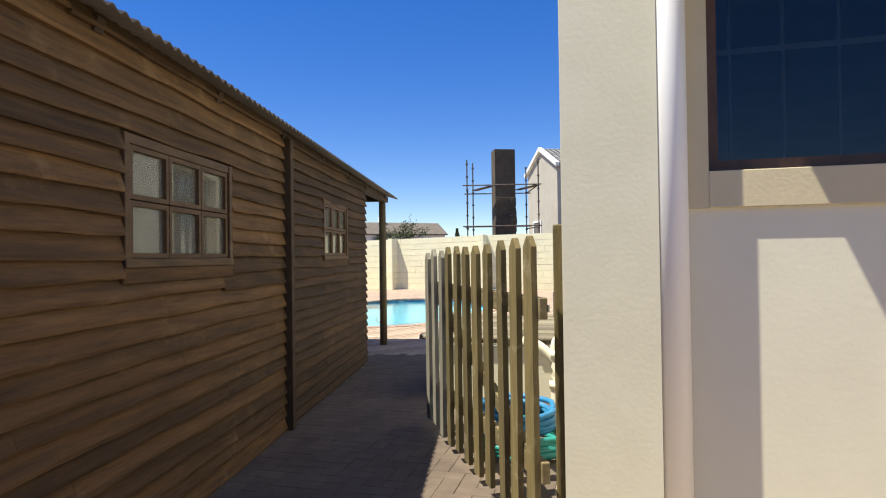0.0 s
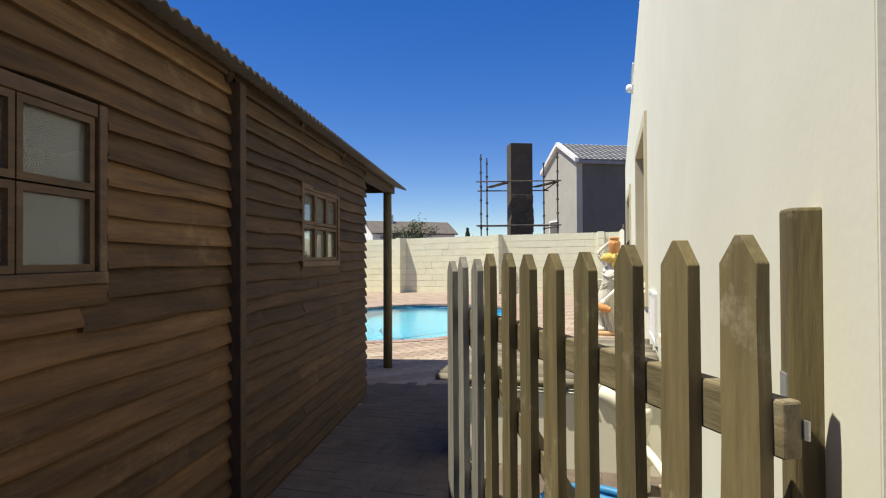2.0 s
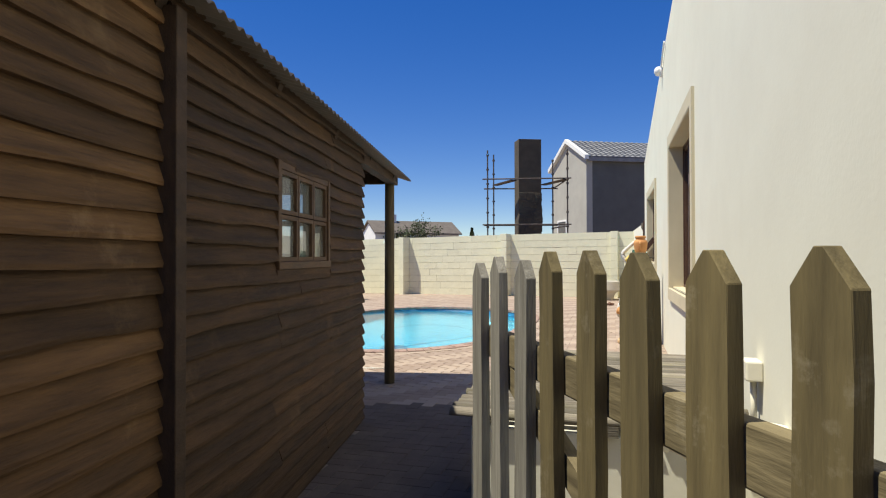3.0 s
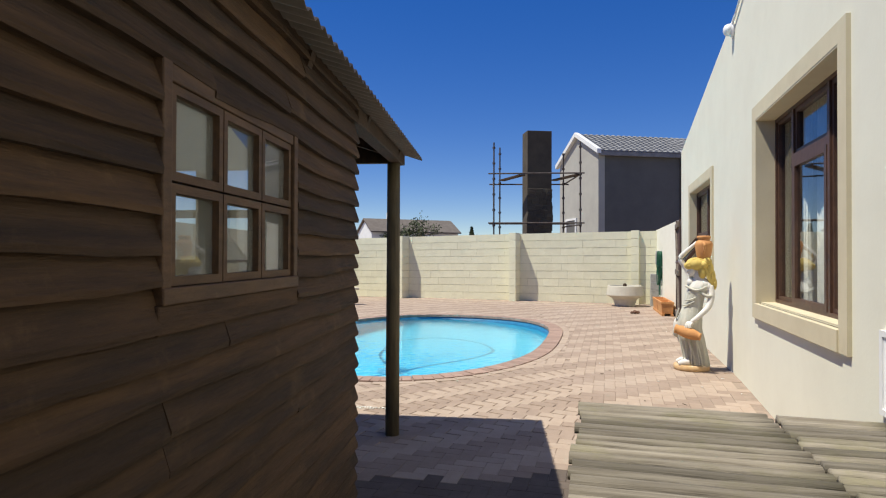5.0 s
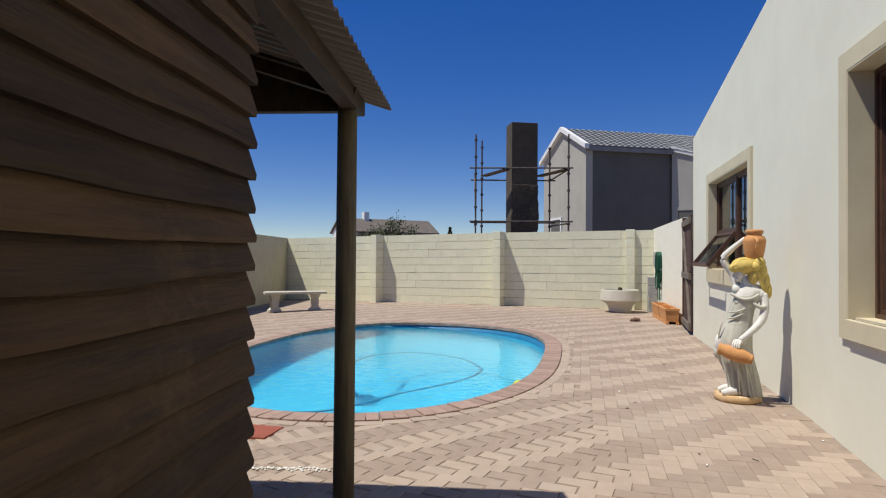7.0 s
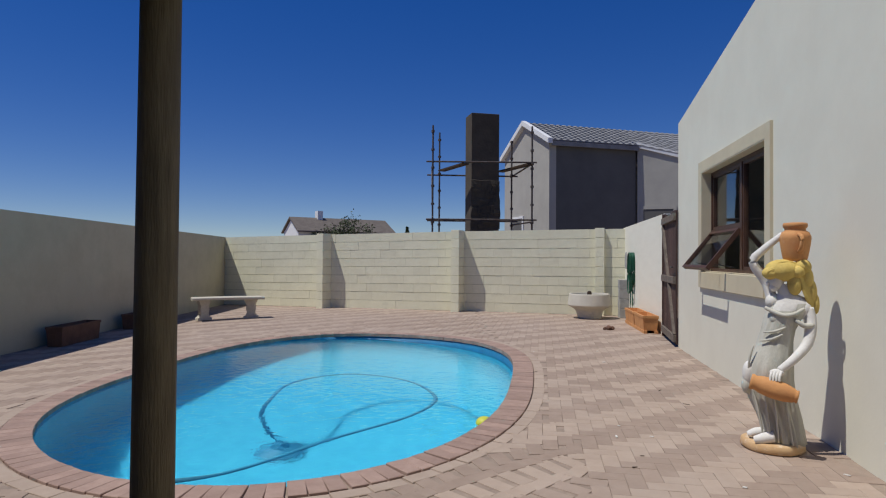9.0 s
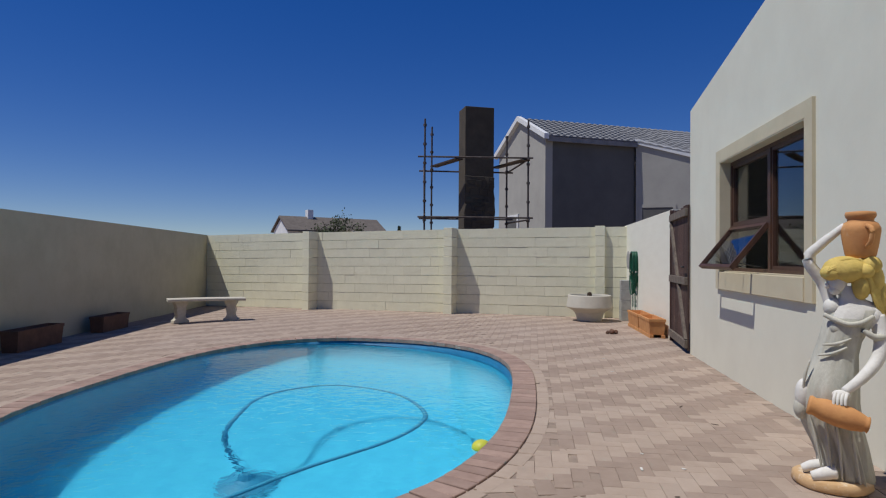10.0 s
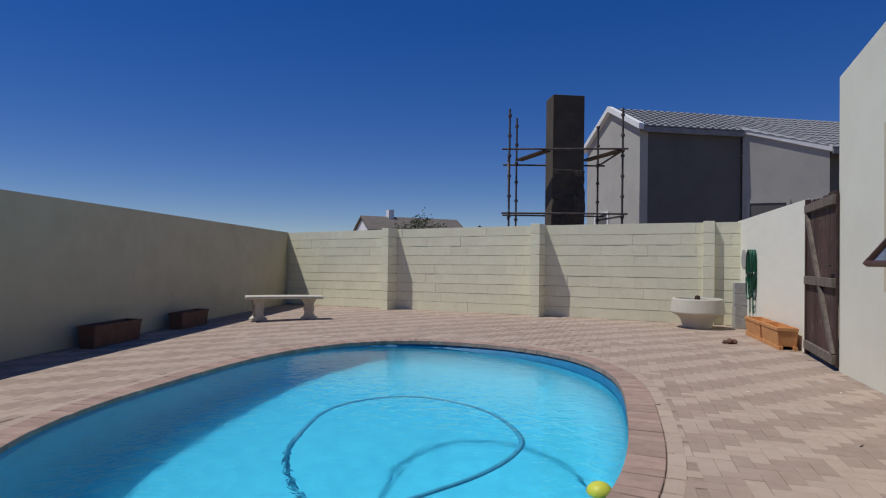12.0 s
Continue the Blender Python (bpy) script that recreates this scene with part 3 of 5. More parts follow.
def build_plain_wall(name, a, b, za, zb, thick, label, mat=PLASTER):
    L = math.hypot(b[0] - a[0], b[1] - a[1])
    m = pose(a[0], a[1], 0, 0, 0, math.degrees(math.atan2(b[1] - a[1], b[0] - a[0])))
    bm = prism(bmesh.new(), [(0, -0.4), (L, -0.4), (L, zb), (0, za)], 0, thick, "y")
    return solid(name, bm, mat, label, "wall", "structure", m)


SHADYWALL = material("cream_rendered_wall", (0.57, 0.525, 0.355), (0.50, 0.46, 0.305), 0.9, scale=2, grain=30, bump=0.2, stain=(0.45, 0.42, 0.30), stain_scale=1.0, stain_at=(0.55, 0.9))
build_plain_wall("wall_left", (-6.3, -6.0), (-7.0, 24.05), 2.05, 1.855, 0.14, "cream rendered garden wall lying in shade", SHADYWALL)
build_plain_wall("wall_gate", (3.27, 19.98), (2.79, 16.22), 1.985, 2.03, 0.2, "smooth cream garden wall beside the gate", WHITEWALL)
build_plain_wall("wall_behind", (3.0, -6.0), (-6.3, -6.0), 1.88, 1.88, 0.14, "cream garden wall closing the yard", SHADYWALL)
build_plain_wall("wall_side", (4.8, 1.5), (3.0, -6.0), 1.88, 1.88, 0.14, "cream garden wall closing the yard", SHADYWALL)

# ---- timber shed ----
SHED_X, SHED_Y0, SHED_Y1 = -1.40, -3.2, 6.70
SW = [(2.10, 3.04, 1.22, 1.70), (4.95, 5.75, 1.235, 1.70)]
SHED_TURN = Matrix.Translation((SHED_X, 2.3, 0)) @ Matrix.Rotation(radians(0.42), 4, "Z") @ Matrix.Translation((-SHED_X, -2.3, 0))
EAVE_X, EAVE_Z, EAVE_FALL, ROOF_SLOPE = -1.25, 2.035, 0.013, 0.32


def build_board(parent, y0, y1, z0, z1, rnd, seg=0.18):
    """One lapped board: thin at the top, thick and a little wavy along its lower edge."""
    bm = bmesh.new()
    n = max(2, int((y1 - y0) / seg))
    ph = rnd.uniform(0, 50)
    lift = rnd.uniform(-0.006, 0.006)
    prev = None
    for i in range(n + 1):
        y = y0 + (y1 - y0) * i / n
        w = 0.014 * noise.noise((y * 2.2, ph, 0)) + 0.004 * noise.noise((y * 9, ph, 3)) + lift
        o = 0.004 * noise.noise((y * 3.0, ph, 9))
        pts = [(SHED_X + 0.032 + o, z0 + w), (SHED_X + 0.034 + o, z0 + w + 0.014), (SHED_X + 0.004, z1 + 0.02), (SHED_X - 0.002, z1 + 0.02), (SHED_X - 0.002, z0 + w)]
        cur = [bm.verts.new((x, y, z)) for x, z in pts]
        if prev:
            for k in range(5):
                j = (k + 1) % 5
                bm.faces.new((prev[k], prev[j], cur[j], cur[k]))
        else:
            bm.faces.new(cur)
        prev = cur
    bm.faces.new(prev[::-1])
    # boards past the batten take the shade-painted copy
    return part("board", bm, CLAD if y0 < 3.95 else SHADECLAD, parent)


def build_shed():
    shed = thing("timber_shed", SHED_TURN, "weathered brown timber shed with lapped boards", "shed", kind="structure")
    rnd = random.Random(4)
    for sec, H, rows in (((SHED_Y0, 0.55), 0.0863, 25), ((0.55, 3.94), 0.0863, 25), ((4.0, SHED_Y1), 0.081, 27)):
        for r in range(rows):
            z0, z1 = 0.012 + r * H, 0.012 + (r + 1) * H
            z1 = min(z1, 2.14)
            cuts = [sec]
            for a, b, c, d in SW:
                if z1 > c - 0.03 and z0 < d - 0.02:
                    nxt = []
                    for p, q in cuts:
                        if a - 0.03 > p and b + 0.03 < q:
                            nxt += [(p, a - 0.03), (b + 0.03, q)]
                        else:
                            nxt.append((p, q))
                    cuts = nxt
            for p, q in cuts:
                if q - p > 2.2 and rnd.random() < 0.5:
                    k = rnd.uniform(p + 0.8, q - 0.8)
                    build_board(shed, p, k - 0.001, z0, z1, rnd)
                    build_board(shed, k + 0.001, q, z0, z1, rnd)
                else:
                    build_board(shed, p, q, z0, z1, rnd)
    # inner lining with window holes
    x0, x1 = SHED_X - 0.04, SHED_X - 0.004
    dims, y = [], SHED_Y0
    for a, b, c, d in SW:
        dims += [(x0, x1, y, a, 0, 2.1), (x0, x1, a, b, 0, c), (x0, x1, a, b, d, 2.1)]
        y = b
    dims.append((x0, x1, y, SHED_Y1, 0, 2.1))
    part("lining", boxes(*dims), BEAM, shed)
    for name, d in (("batten", (SHED_X, SHED_X + 0.075, 3.935, 4.0, 0.0, 2.06)), ("batten", (SHED_X, SHED_X + 0.06, 0.52, 0.58, 0.0, 2.06)),
                    ("end_wall", (-4.4, SHED_X, SHED_Y0 - 0.03, SHED_Y0, 0, 2.15))):
        part(name, boxes(d, bevel=0.004), BEAM, shed)
    part("rear_wall", boxes((-4.4, -4.36, SHED_Y0, SHED_Y1 + 0.01, 0, 2.6)), BEAM, shed)
    # porch end with a small window
    ya, yb, xa, xb, za, zb = SHED_Y1 - 0.03, SHED_Y1, -2.85, -1.85, 1.28, 1.74
    dims = [(-4.4, xa, ya, yb, 0, 2.15), (xb, SHED_X + 0.004, ya, yb, 0, 2.15), (xa, xb, ya, yb, 0, za), (xa, xb, ya, yb, zb, 2.15)]
    part("end_wall", boxes(*dims), BEAM, shed)
    dims = [(xa + (xb - xa) * k / 3 - 0.03, xa + (xb - xa) * k / 3 + 0.03, ya - 0.005, yb + 0.01, za, zb) for k in (1, 2)]
    dims.append((xa, xb, ya - 0.004, yb + 0.009, 1.495, 1.535))
    part("end_window_bars", boxes(*dims), SASH, shed)
    part("shed_floor", boxes((-4.4, SHED_X - 0.04, SHED_Y0, SHED_Y1 - 0.03, 0.0, 0.06)), BEAM, shed)
    # eaves beam and rafters
    part("fascia_beam", boxes((SHED_X - 0.055, SHED_X + 0.03, SHED_Y1, 8.18, 1.98, 2.06), bevel=0.006), BEAM, shed)
    gable = [(-4.7, 1.99), (SHED_X - 0.03, 1.99), (SHED_X - 0.03, 2.05), (-3.1, 2.60), (-4.7, 2.09)]
    part("porch_gable", prism(bmesh.new(), gable, 8.10, 8.15, "y"), BEAM, shed, "dark boarded porch gable")
    part("shed_gable", prism(bmesh.new(), [(-4.7, 2.1), (SHED_X, 2.1), (-3.1, 2.66)], 6.66, 6.70, "y"), BEAM, shed)
    part("wall_plate", boxes((-4.4, SHED_X - 0.03, 6.72, 6.79, 1.93, 2.06), bevel=0.006), BEAM, shed)
    for k in range(12):
        y = -3.1 + k * 1.0
        if y > 8.1:
            break
        m = Matrix.Translation((EAVE_X - 0.12, y, EAVE_Z - 0.03 + (8.25 - y) * EAVE_FALL)) @ Matrix.Rotation(math.atan(ROOF_SLOPE), 4, "Y")
        part("rafter", boxes((-1.9, 0.0, 0, 0.05, -0.02, 0.04), m=m), BEAM, shed)
    # porch posts
    for x in (-1.433, -4.2):
        part("post", rod(bmesh.new(), (x, 8.045, -0.05), (x, 8.06, 2.0), 0.051, 20, 0.047), POLE, shed, "round treated timber post", smooth=True)
    # corrugated roof, two slopes
    bm = bmesh.new()
    n = int((8.27 + 3.4) / 0.076 * 8)
    ridge_x = -3.1
    for sgn in (1, -1):
        rows = []
        for i in range(n + 1):
            y = -3.4 + (8.27 + 3.4) * i / n
            c = 0.010 * math.cos(2 * math.pi * y / 0.076)
            ex = EAVE_X if sgn > 0 else 2 * ridge_x - EAVE_X
            rows.append([bm.verts.new((x, y, EAVE_Z + (8.25 - y) * EAVE_FALL + abs(ex - x) * ROOF_SLOPE + c + d)) for x, d in ((ex, 0), (ridge_x, 0), (ridge_x, 0.005), (ex, 0.005))])
        for a, b in zip(rows, rows[1:]):
            for k in range(4):
                j = (k + 1) % 4
                bm.faces.new((a[k], a[j], b[j], b[k]))
        bm.faces.new(rows[0])
        bm.faces.new(rows[-1][::-1])
    part("roof", bm, TIN, shed, "corrugated iron roof sheets", smooth=True)
    return shed


build_shed()


def build_shed_window(name, w, cols):
    y0, y1, z0, z1 = w
    win = thing(name, SHED_TURN, "small six-pane timber shed window", "window", "shed windows", "structure")
    X0, X1 = SHED_X - 0.02, SHED_X + 0.032
    bm = bmesh.new()
    k = 0.038
    for d in ((y0 - 0.03, y0 + k - 0.03), (y1 - k + 0.03, y1 + 0.03)):
        box(bm, X0, X1, *d, z0 - 0.03, z1 + 0.03, bevel=0.004)
    box(bm, X0, X1 - 0.004, y0 + 0.01, y1 - 0.01, z1 - 0.012, z1 + 0.03, bevel=0.004)
    box(bm, X0, X1 + 0.004, y0 - 0.03, y1 + 0.03, z0 - 0.04, z0 - 0.002, bevel=0.004)
    part("window_frame", bm, SASH, win)
    part("sill", boxes((SHED_X, SHED_X + 0.03, y0 - 0.04, y1 + 0.04, z0 - 0.105, z0 - 0.04), bevel=0.005), CLAD if y0 < 3.95 else SHADECLAD, win)
    cw = (y1 - y0 - 0.03) / cols
    for c in range(cols):
        a = y0 + 0.015 + c * cw
        zm = 0.5 * (z0 + z1)
        for lo, hi in ((z0, zm - 0.003), (zm + 0.003, z1 - 0.014)):
            bm = bmesh.new()
            bars(bm, SHED_X - 0.012, SHED_X + 0.022, a + 0.003, a + cw - 0.003, lo, hi, 0.021)
            s = part("sash", bm, SASH, win)
            p = part("pane", boxes((SHED_X, SHED_X + 0.004, a + 0.024, a + cw - 0.024, lo + 0.021, hi - 0.021)), SHEDGLASS, s)
            p.visible_shadow = False


build_shed_window("window_4", SW[0], 3)
build_shed_window("window_5", SW[1], 3)

# ---- picket gate ----
GATE_A, GATE_B = Vector((0.255, 2.33, 0)), Vector((-0.369, 4.049, 0))


def build_picket_gate():
    d = GATE_B - GATE_A
    m = Matrix.Translation(GATE_A) @ Matrix.Rotation(math.atan2(d.y, d.x), 4, "Z")
    gate = thing("picket_gate", m, "open greenish-grey timber picket gate", "gate")
    rnd = random.Random(8)
    L = d.length
    for i in range(11):
        x = L * i / 10 - (0.03 if i == 2 else 0.0)
        w, t, h = 0.043 + rnd.uniform(-0.003, 0.003), 0.013, 1.24 + 0.042 * (1 - i / 10) + rnd.uniform(-0.010, 0.010) + (0.0, 0.016, 0.010, 0.006)[min(i, 3)]
        foot = 0.06 + rnd.uniform(-0.02, 0.02)
        steps = [foot + (h - 0.046 - foot) * k / 12 for k in range(13)]
        nick = rnd.randrange(3, 11)
        lean = rnd.uniform(-0.003, 0.003)
        right = [(w + rnd.uniform(-0.0025, 0.0025) - (0.011 if k == nick and i % 3 == 0 else 0), z) for k, z in enumerate(steps)]
        left = [(-w + rnd.uniform(-0.0025, 0.0025), z) for z in steps[::-1]]
        bm = prism(bmesh.new(), right + [(0.007 + lean, h), (-0.007 + lean, h)] + left, -t, t, "y")
        bmesh.ops.bevel(bm, geom=list(bm.edges), offset=0.0014, segments=1, affect="EDGES")
        bm.transform(Matrix.Translation((x, 0.012, 0)) @ Matrix.Rotation(rnd.uniform(-0.012, 0.012), 4, "Y") @ Matrix.Rotation(rnd.uniform(-0.05, 0.05), 4, "Z"))
        part("picket", bm, GREYPICKET if i > 7 else PICKET, gate, "silvery grey picket" if i > 7 else "")
    for z in (0.32, 0.99):
        part("rail", boxes((-0.06, L + 0.04, -0.038, -0.002, z - 0.045, z + 0.045), bevel=0.005), RAILWOOD, gate)
    a = math.atan2(0.60, L - 0.25)
    bm = boxes((0, math.hypot(0.60, L - 0.25), -0.036, -0.004, -0.035, 0.035), m=Matrix.Translation((0.1, 0, 0.34)) @ Matrix.Rotation(-a, 4, "Y"))
    part("brace", bm, RAILWOOD, gate)
    part("strap", boxes((-0.07, 0.02, -0.042, -0.038, 0.975, 1.005)), GALV, gate, "zinc hinge strap")
    return gate


build_picket_gate()
gp = thing("gate_post", pose(0.378, 2.43, 0, 0, 0, -9.5), "square weathered timber gate post against the house", "post")
part("post", boxes((-0.028, 0.028, -0.032, 0.032, -0.1, 1.34), bevel=0.006), PICKET, gp)
part("hinge", boxes((-0.032, -0.028, -0.018, 0.018, 0.94, 1.05)), GALV, gp, "zinc hinge plate")

# ---- pump box with timber lid ----
pump = thing("pump_box", HOUSE, "white painted low block pump enclosure beside the house", "enclosure")
for d in ((-1.30, -1.16, 2.70, 4.5), (-1.16, -0.01, 2.70, 2.84), (-1.16, -0.01, 4.36, 4.5)):
    part("side_wall", boxes((*d, -0.1, 0.44), bevel=0.006), PLASTER, pump)
lid = thing("slatted_cover", HOUSE, "silvery split-pole timber cover on the pump enclosure", "cover")
rnd = random.Random(3)
for p0, p1 in ((-1.40, -0.50), (-0.48, -0.03)):
    s = 2.66
    while s < 4.62:
        r = 0.034 + rnd.uniform(-0.006, 0.006)
        bm = bmesh.new()
        segs = 6
        pts = [(p0 + rnd.uniform(-0.015, 0.015) + (p1 - p0) * i / segs, s + r + rnd.uniform(-0.003, 0.003), 0.503 + rnd.uniform(-0.005, 0.005)) for i in range(segs + 1)]
        tube(bm, pts, r, 10)
        for v in bm.verts:
            v.co.z = min(max(v.co.z, 0.492), 0.531)
        part("slat", bm, SLAT, lid, smooth=True)
        s += 2 * r + 0.010 + rnd.uniform(0, 0.012)
for p in (-1.25, -0.65, -0.38, -0.12):
    part("bearer", boxes((p - 0.035, p + 0.035, 2.66, 4.56, 0.442, 0.492)), SLAT, lid)


# ---- fittings on the house wall ----
def build_wall_lamp():
    lamp = thing("wall_lamp", HOUSE @ Matrix.Translation((0, 8.2, 3.68)), "small round white bulkhead lamp on the house wall", "lamp")
    turn = Matrix.Rotation(radians(-90), 4, "Y")
    bm = lathe(bmesh.new(), [(0.075, 0), (0.08, 0.012), (0.07, 0.03)], 24)
    bm.transform(turn)
    part("base", bm, PVC, lamp, smooth=True)
    bm = lathe(bmesh.new(), [(0.062, 0.03), (0.062, 0.06), (0.05, 0.085), (0.025, 0.10)], 24)
    bm.transform(turn)
    part("globe", bm, PVC, lamp, smooth=True)
    part("conduit", rod(bmesh.new(), (-0.02, -0.02, 0.03), (-0.02, -0.55, 0.20), 0.011, 8), PVC, lamp)


build_wall_lamp()


def build_waste_pipes():
    box_ = thing("junction_box", HOUSE @ Matrix.Translation((0, 2.85, 0.74)), "small cream outlet box on the house wall", "outlet box")
    part("body", boxes((-0.07, 0, -0.06, 0.06, -0.04, 0.05), bevel=0.008), CREAMPVC, box_)
    part("conduit", rod(bmesh.new(), (-0.025, 0.02, -0.29), (-0.025, 0.02, -0.04), 0.014, 10), CREAMPVC, box_, smooth=True)
    trap = thing("waste_pipe", HOUSE @ Matrix.Translation((-0.02, 2.42, 0)), "thick cream waste pipe with bends and a branch", "pipe")
    pts = spline([(0.02, 0.0, 0.56), (-0.10, 0, 0.57), (-0.17, 0, 0.52), (-0.18, 0, 0.38), (-0.18, 0, 0.02)], 6)
    part("bend", tube(bmesh.new(), pts, 0.05, 16), CREAMPVC, trap, smooth=True)
    for a, b in ((0.40, 0.46), (0.16, 0.22)):
        part("collar", rod(bmesh.new(), (-0.18, 0, a), (-0.18, 0, b), 0.061, 20), CREAMPVC, trap, smooth=True)
    part("branch", tube(bmesh.new(), spline([(-0.18, 0, 0.36), (-0.26, 0, 0.44), (-0.34, 0, 0.50), (-0.40, 0.02, 0.52)], 5), 0.042, 14), CREAMPVC, trap, smooth=True)
    part("cap", rod(bmesh.new(), (-0.39, 0.02, 0.515), (-0.44, 0.03, 0.53), 0.052, 18), CREAMPVC, trap, smooth=True)
    part("side_arm", tube(bmesh.new(), spline([(-0.18, 0, 0.26), (-0.12, -0.10, 0.22), (-0.06, -0.22, 0.15), (-0.05, -0.34, 0.06)], 5), 0.022, 12), CREAMPVC, trap, smooth=True)


build_waste_pipes()
panel = thing("meter_panel", HOUSE @ Matrix.Translation((0, 4.3, 0.76)), "flat pale grey access panel in a white frame", "panel")
part("door", boxes((-0.012, 0, -0.33, 0.33, -0.17, 0.17)), PVC, panel)
bm = bmesh.new()
bars(bm, -0.02, -0.0, -0.36, 0.36, -0.20, 0.20, 0.03)
part("frame", bm, WHITE, panel)


# ---- statue: one plain mesh in several paints ----
def build_statue():
    bm = bmesh.new()
    me_mats = [TERRACOTTA, WHITESTONE, BLOND, DRESS, PALECLAY]

    def paint(faces_before, k):
        for f in list(bm.faces)[faces_before:]:
            f.material_index = k
            f.smooth = True

    def blob(c, r, k, seg=16):
        n = len(bm.faces)
        bmesh.ops.create_uvsphere(bm, u_segments=seg, v_segments=seg // 2, radius=1, matrix=Matrix.Translation(c) @ Matrix.Diagonal((*r, 1)))
        paint(n, k)

    n = len(bm.faces)
    seg = 40
    rings = []
    for r, z in ((0.19, 0.0), (0.205, 0.012), (0.20, 0.05), (0.185, 0.06)):
        rings.append([bm.verts.new((0.02 + r * 1.0 * math.cos(a) * (1 + 0.05 * math.sin(3 * a)), r * 0.85 * math.sin(a), z)) for a in (2 * math.pi * i / seg for i in range(seg))])
    for a, b in zip(rings, rings[1:]):
        for i in range(seg):
            bm.faces.new((a[i], a[(i + 1) % seg], b[(i + 1) % seg], b[i]))
    bm.faces.new(rings[-1])
    bm.faces.new(rings[0][::-1])
    paint(n, 4)
    # draped body: height, middle, half width, half depth, depth of folds, middle in depth
    n = len(bm.faces)
    rows = [(0.05, 0.095, 0.128, 0.125, 0.10, 0.02), (0.10, 0.085, 0.126, 0.118, 0.11, 0.02), (0.21, 0.060, 0.128, 0.112, 0.11, 0.01), (0.31, 0.028, 0.142, 0.112, 0.09, 0.0),
            (0.38, 0.006, 0.152, 0.114, 0.06, -0.01), (0.45, 0.0, 0.152, 0.118, 0.025, -0.02), (0.535, 0.012, 0.142, 0.115, 0.015, -0.02), (0.61, 0.026, 0.124, 0.105, 0.015, -0.01),
            (0.69, 0.04, 0.112, 0.092, 0.02, 0.0), (0.765, 0.06, 0.106, 0.084, 0.03, 0.0), (0.83, 0.085, 0.116, 0.086, 0.025, 0.0), (0.885, 0.115, 0.13, 0.084, 0.015, 0.0),
            (0.93, 0.13, 0.126, 0.074, 0.0, 0.005), (0.965, 0.13, 0.096, 0.06, 0.0, 0.01), (0.99, 0.112, 0.056, 0.05, 0.0, 0.005), (1.05, 0.085, 0.044, 0.044, 0.0, -0.01)]
    seg = 64
    rings = []
    for z, c, w, d, fold, back in rows:
        ring = []
        for i in range(seg):
            a = 2 * math.pi * i / seg
            k = 1 + fold * math.sin(12 * a + z * 6) + 0.6 * fold * math.sin(19 * a + 2 - z * 9)
            ring.append(bm.verts.new((c + w * k * math.cos(a), back + d * k * math.sin(a), z)))
        rings.append(ring)
    for a, b in zip(rings, rings[1:]):
        for i in range(seg):
            bm.faces.new((a[i], a[(i + 1) % seg], b[(i + 1) % seg], b[i]))
    bm.faces.new(rings[-1])
    bm.faces.new(rings[0][::-1])
    paint(n, 3)
    for f in list(bm.faces)[n:]:
        q = f.calc_center_median()
        if q.z > 0.915 or q.z > 0.875 and q.y < 0 and 0.03 < q.x < 0.17:
            f.material_index = 1
    # bust, gathered neckline, sleeve bands
    for c, r in (((0.045, -0.05, 0.835), (0.044, 0.036, 0.044)), ((0.125, -0.05, 0.83), (0.044, 0.036, 0.044))):
        blob(c, r, 3, 20)

    def limb(pts, rr, k, seg=14):
        n = len(bm.faces)
        sp = spline(pts, 5)
        tube(bm, sp, [rr[min(i // 5, len(rr) - 2)] + (rr[min(i // 5, len(rr) - 2) + 1] - rr[min(i // 5, len(rr) - 2)]) * (i / 5 - min(i // 5, len(rr) - 2)) for i in range(len(sp))], seg)
        paint(n, k)

    limb(((-0.02, -0.07, 0.90), (0.045, -0.088, 0.872), (0.10, -0.095, 0.858), (0.16, -0.085, 0.868), (0.215, -0.05, 0.90)), (0.012, 0.013, 0.012, 0.013, 0.012), 3, 10)
    limb(((0.165, -0.075, 0.83), (0.215, -0.075, 0.80), (0.262, -0.045, 0.80), (0.278, 0.0, 0.82)), (0.014, 0.017, 0.017, 0.014), 3, 10)
    # creases across the belly and from the hip to the hem
    for pts in (((-0.03, -0.088, 0.745), (0.04, -0.098, 0.755), (0.11, -0.09, 0.785)), ((-0.05, -0.09, 0.69), (0.02, -0.102, 0.705), (0.09, -0.095, 0.74)),
                ((-0.09, -0.085, 0.66), (-0.115, -0.09, 0.58), (-0.125, -0.085, 0.49)), ((0.03, -0.125, 0.40), (0.05, -0.125, 0.24), (0.065, -0.12, 0.07)),
                ((-0.02, -0.12, 0.40), (-0.005, -0.12, 0.25), (0.015, -0.115, 0.09)), ((-0.10, -0.10, 0.40), (-0.065, -0.10, 0.27), (-0.035, -0.10, 0.12)),
                ((0.10, -0.115, 0.40), (0.12, -0.115, 0.24), (0.15, -0.105, 0.06))):
        limb(pts, (0.004, 0.009, 0.005), 3, 8)
    # bare knee, feet
    blob((-0.12, -0.045, 0.47), (0.048, 0.055, 0.085), 1, 20)
    blob((-0.135, -0.045, 0.40), (0.04, 0.05, 0.06), 3, 16)
    limb(((0.03, -0.10, 0.10), (-0.03, -0.125, 0.088), (-0.085, -0.135, 0.072)), (0.036, 0.032, 0.022), 1)
    limb(((-0.03, -0.03, 0.11), (-0.085, -0.045, 0.10), (-0.13, -0.05, 0.08)), (0.03, 0.028, 0.02), 1)
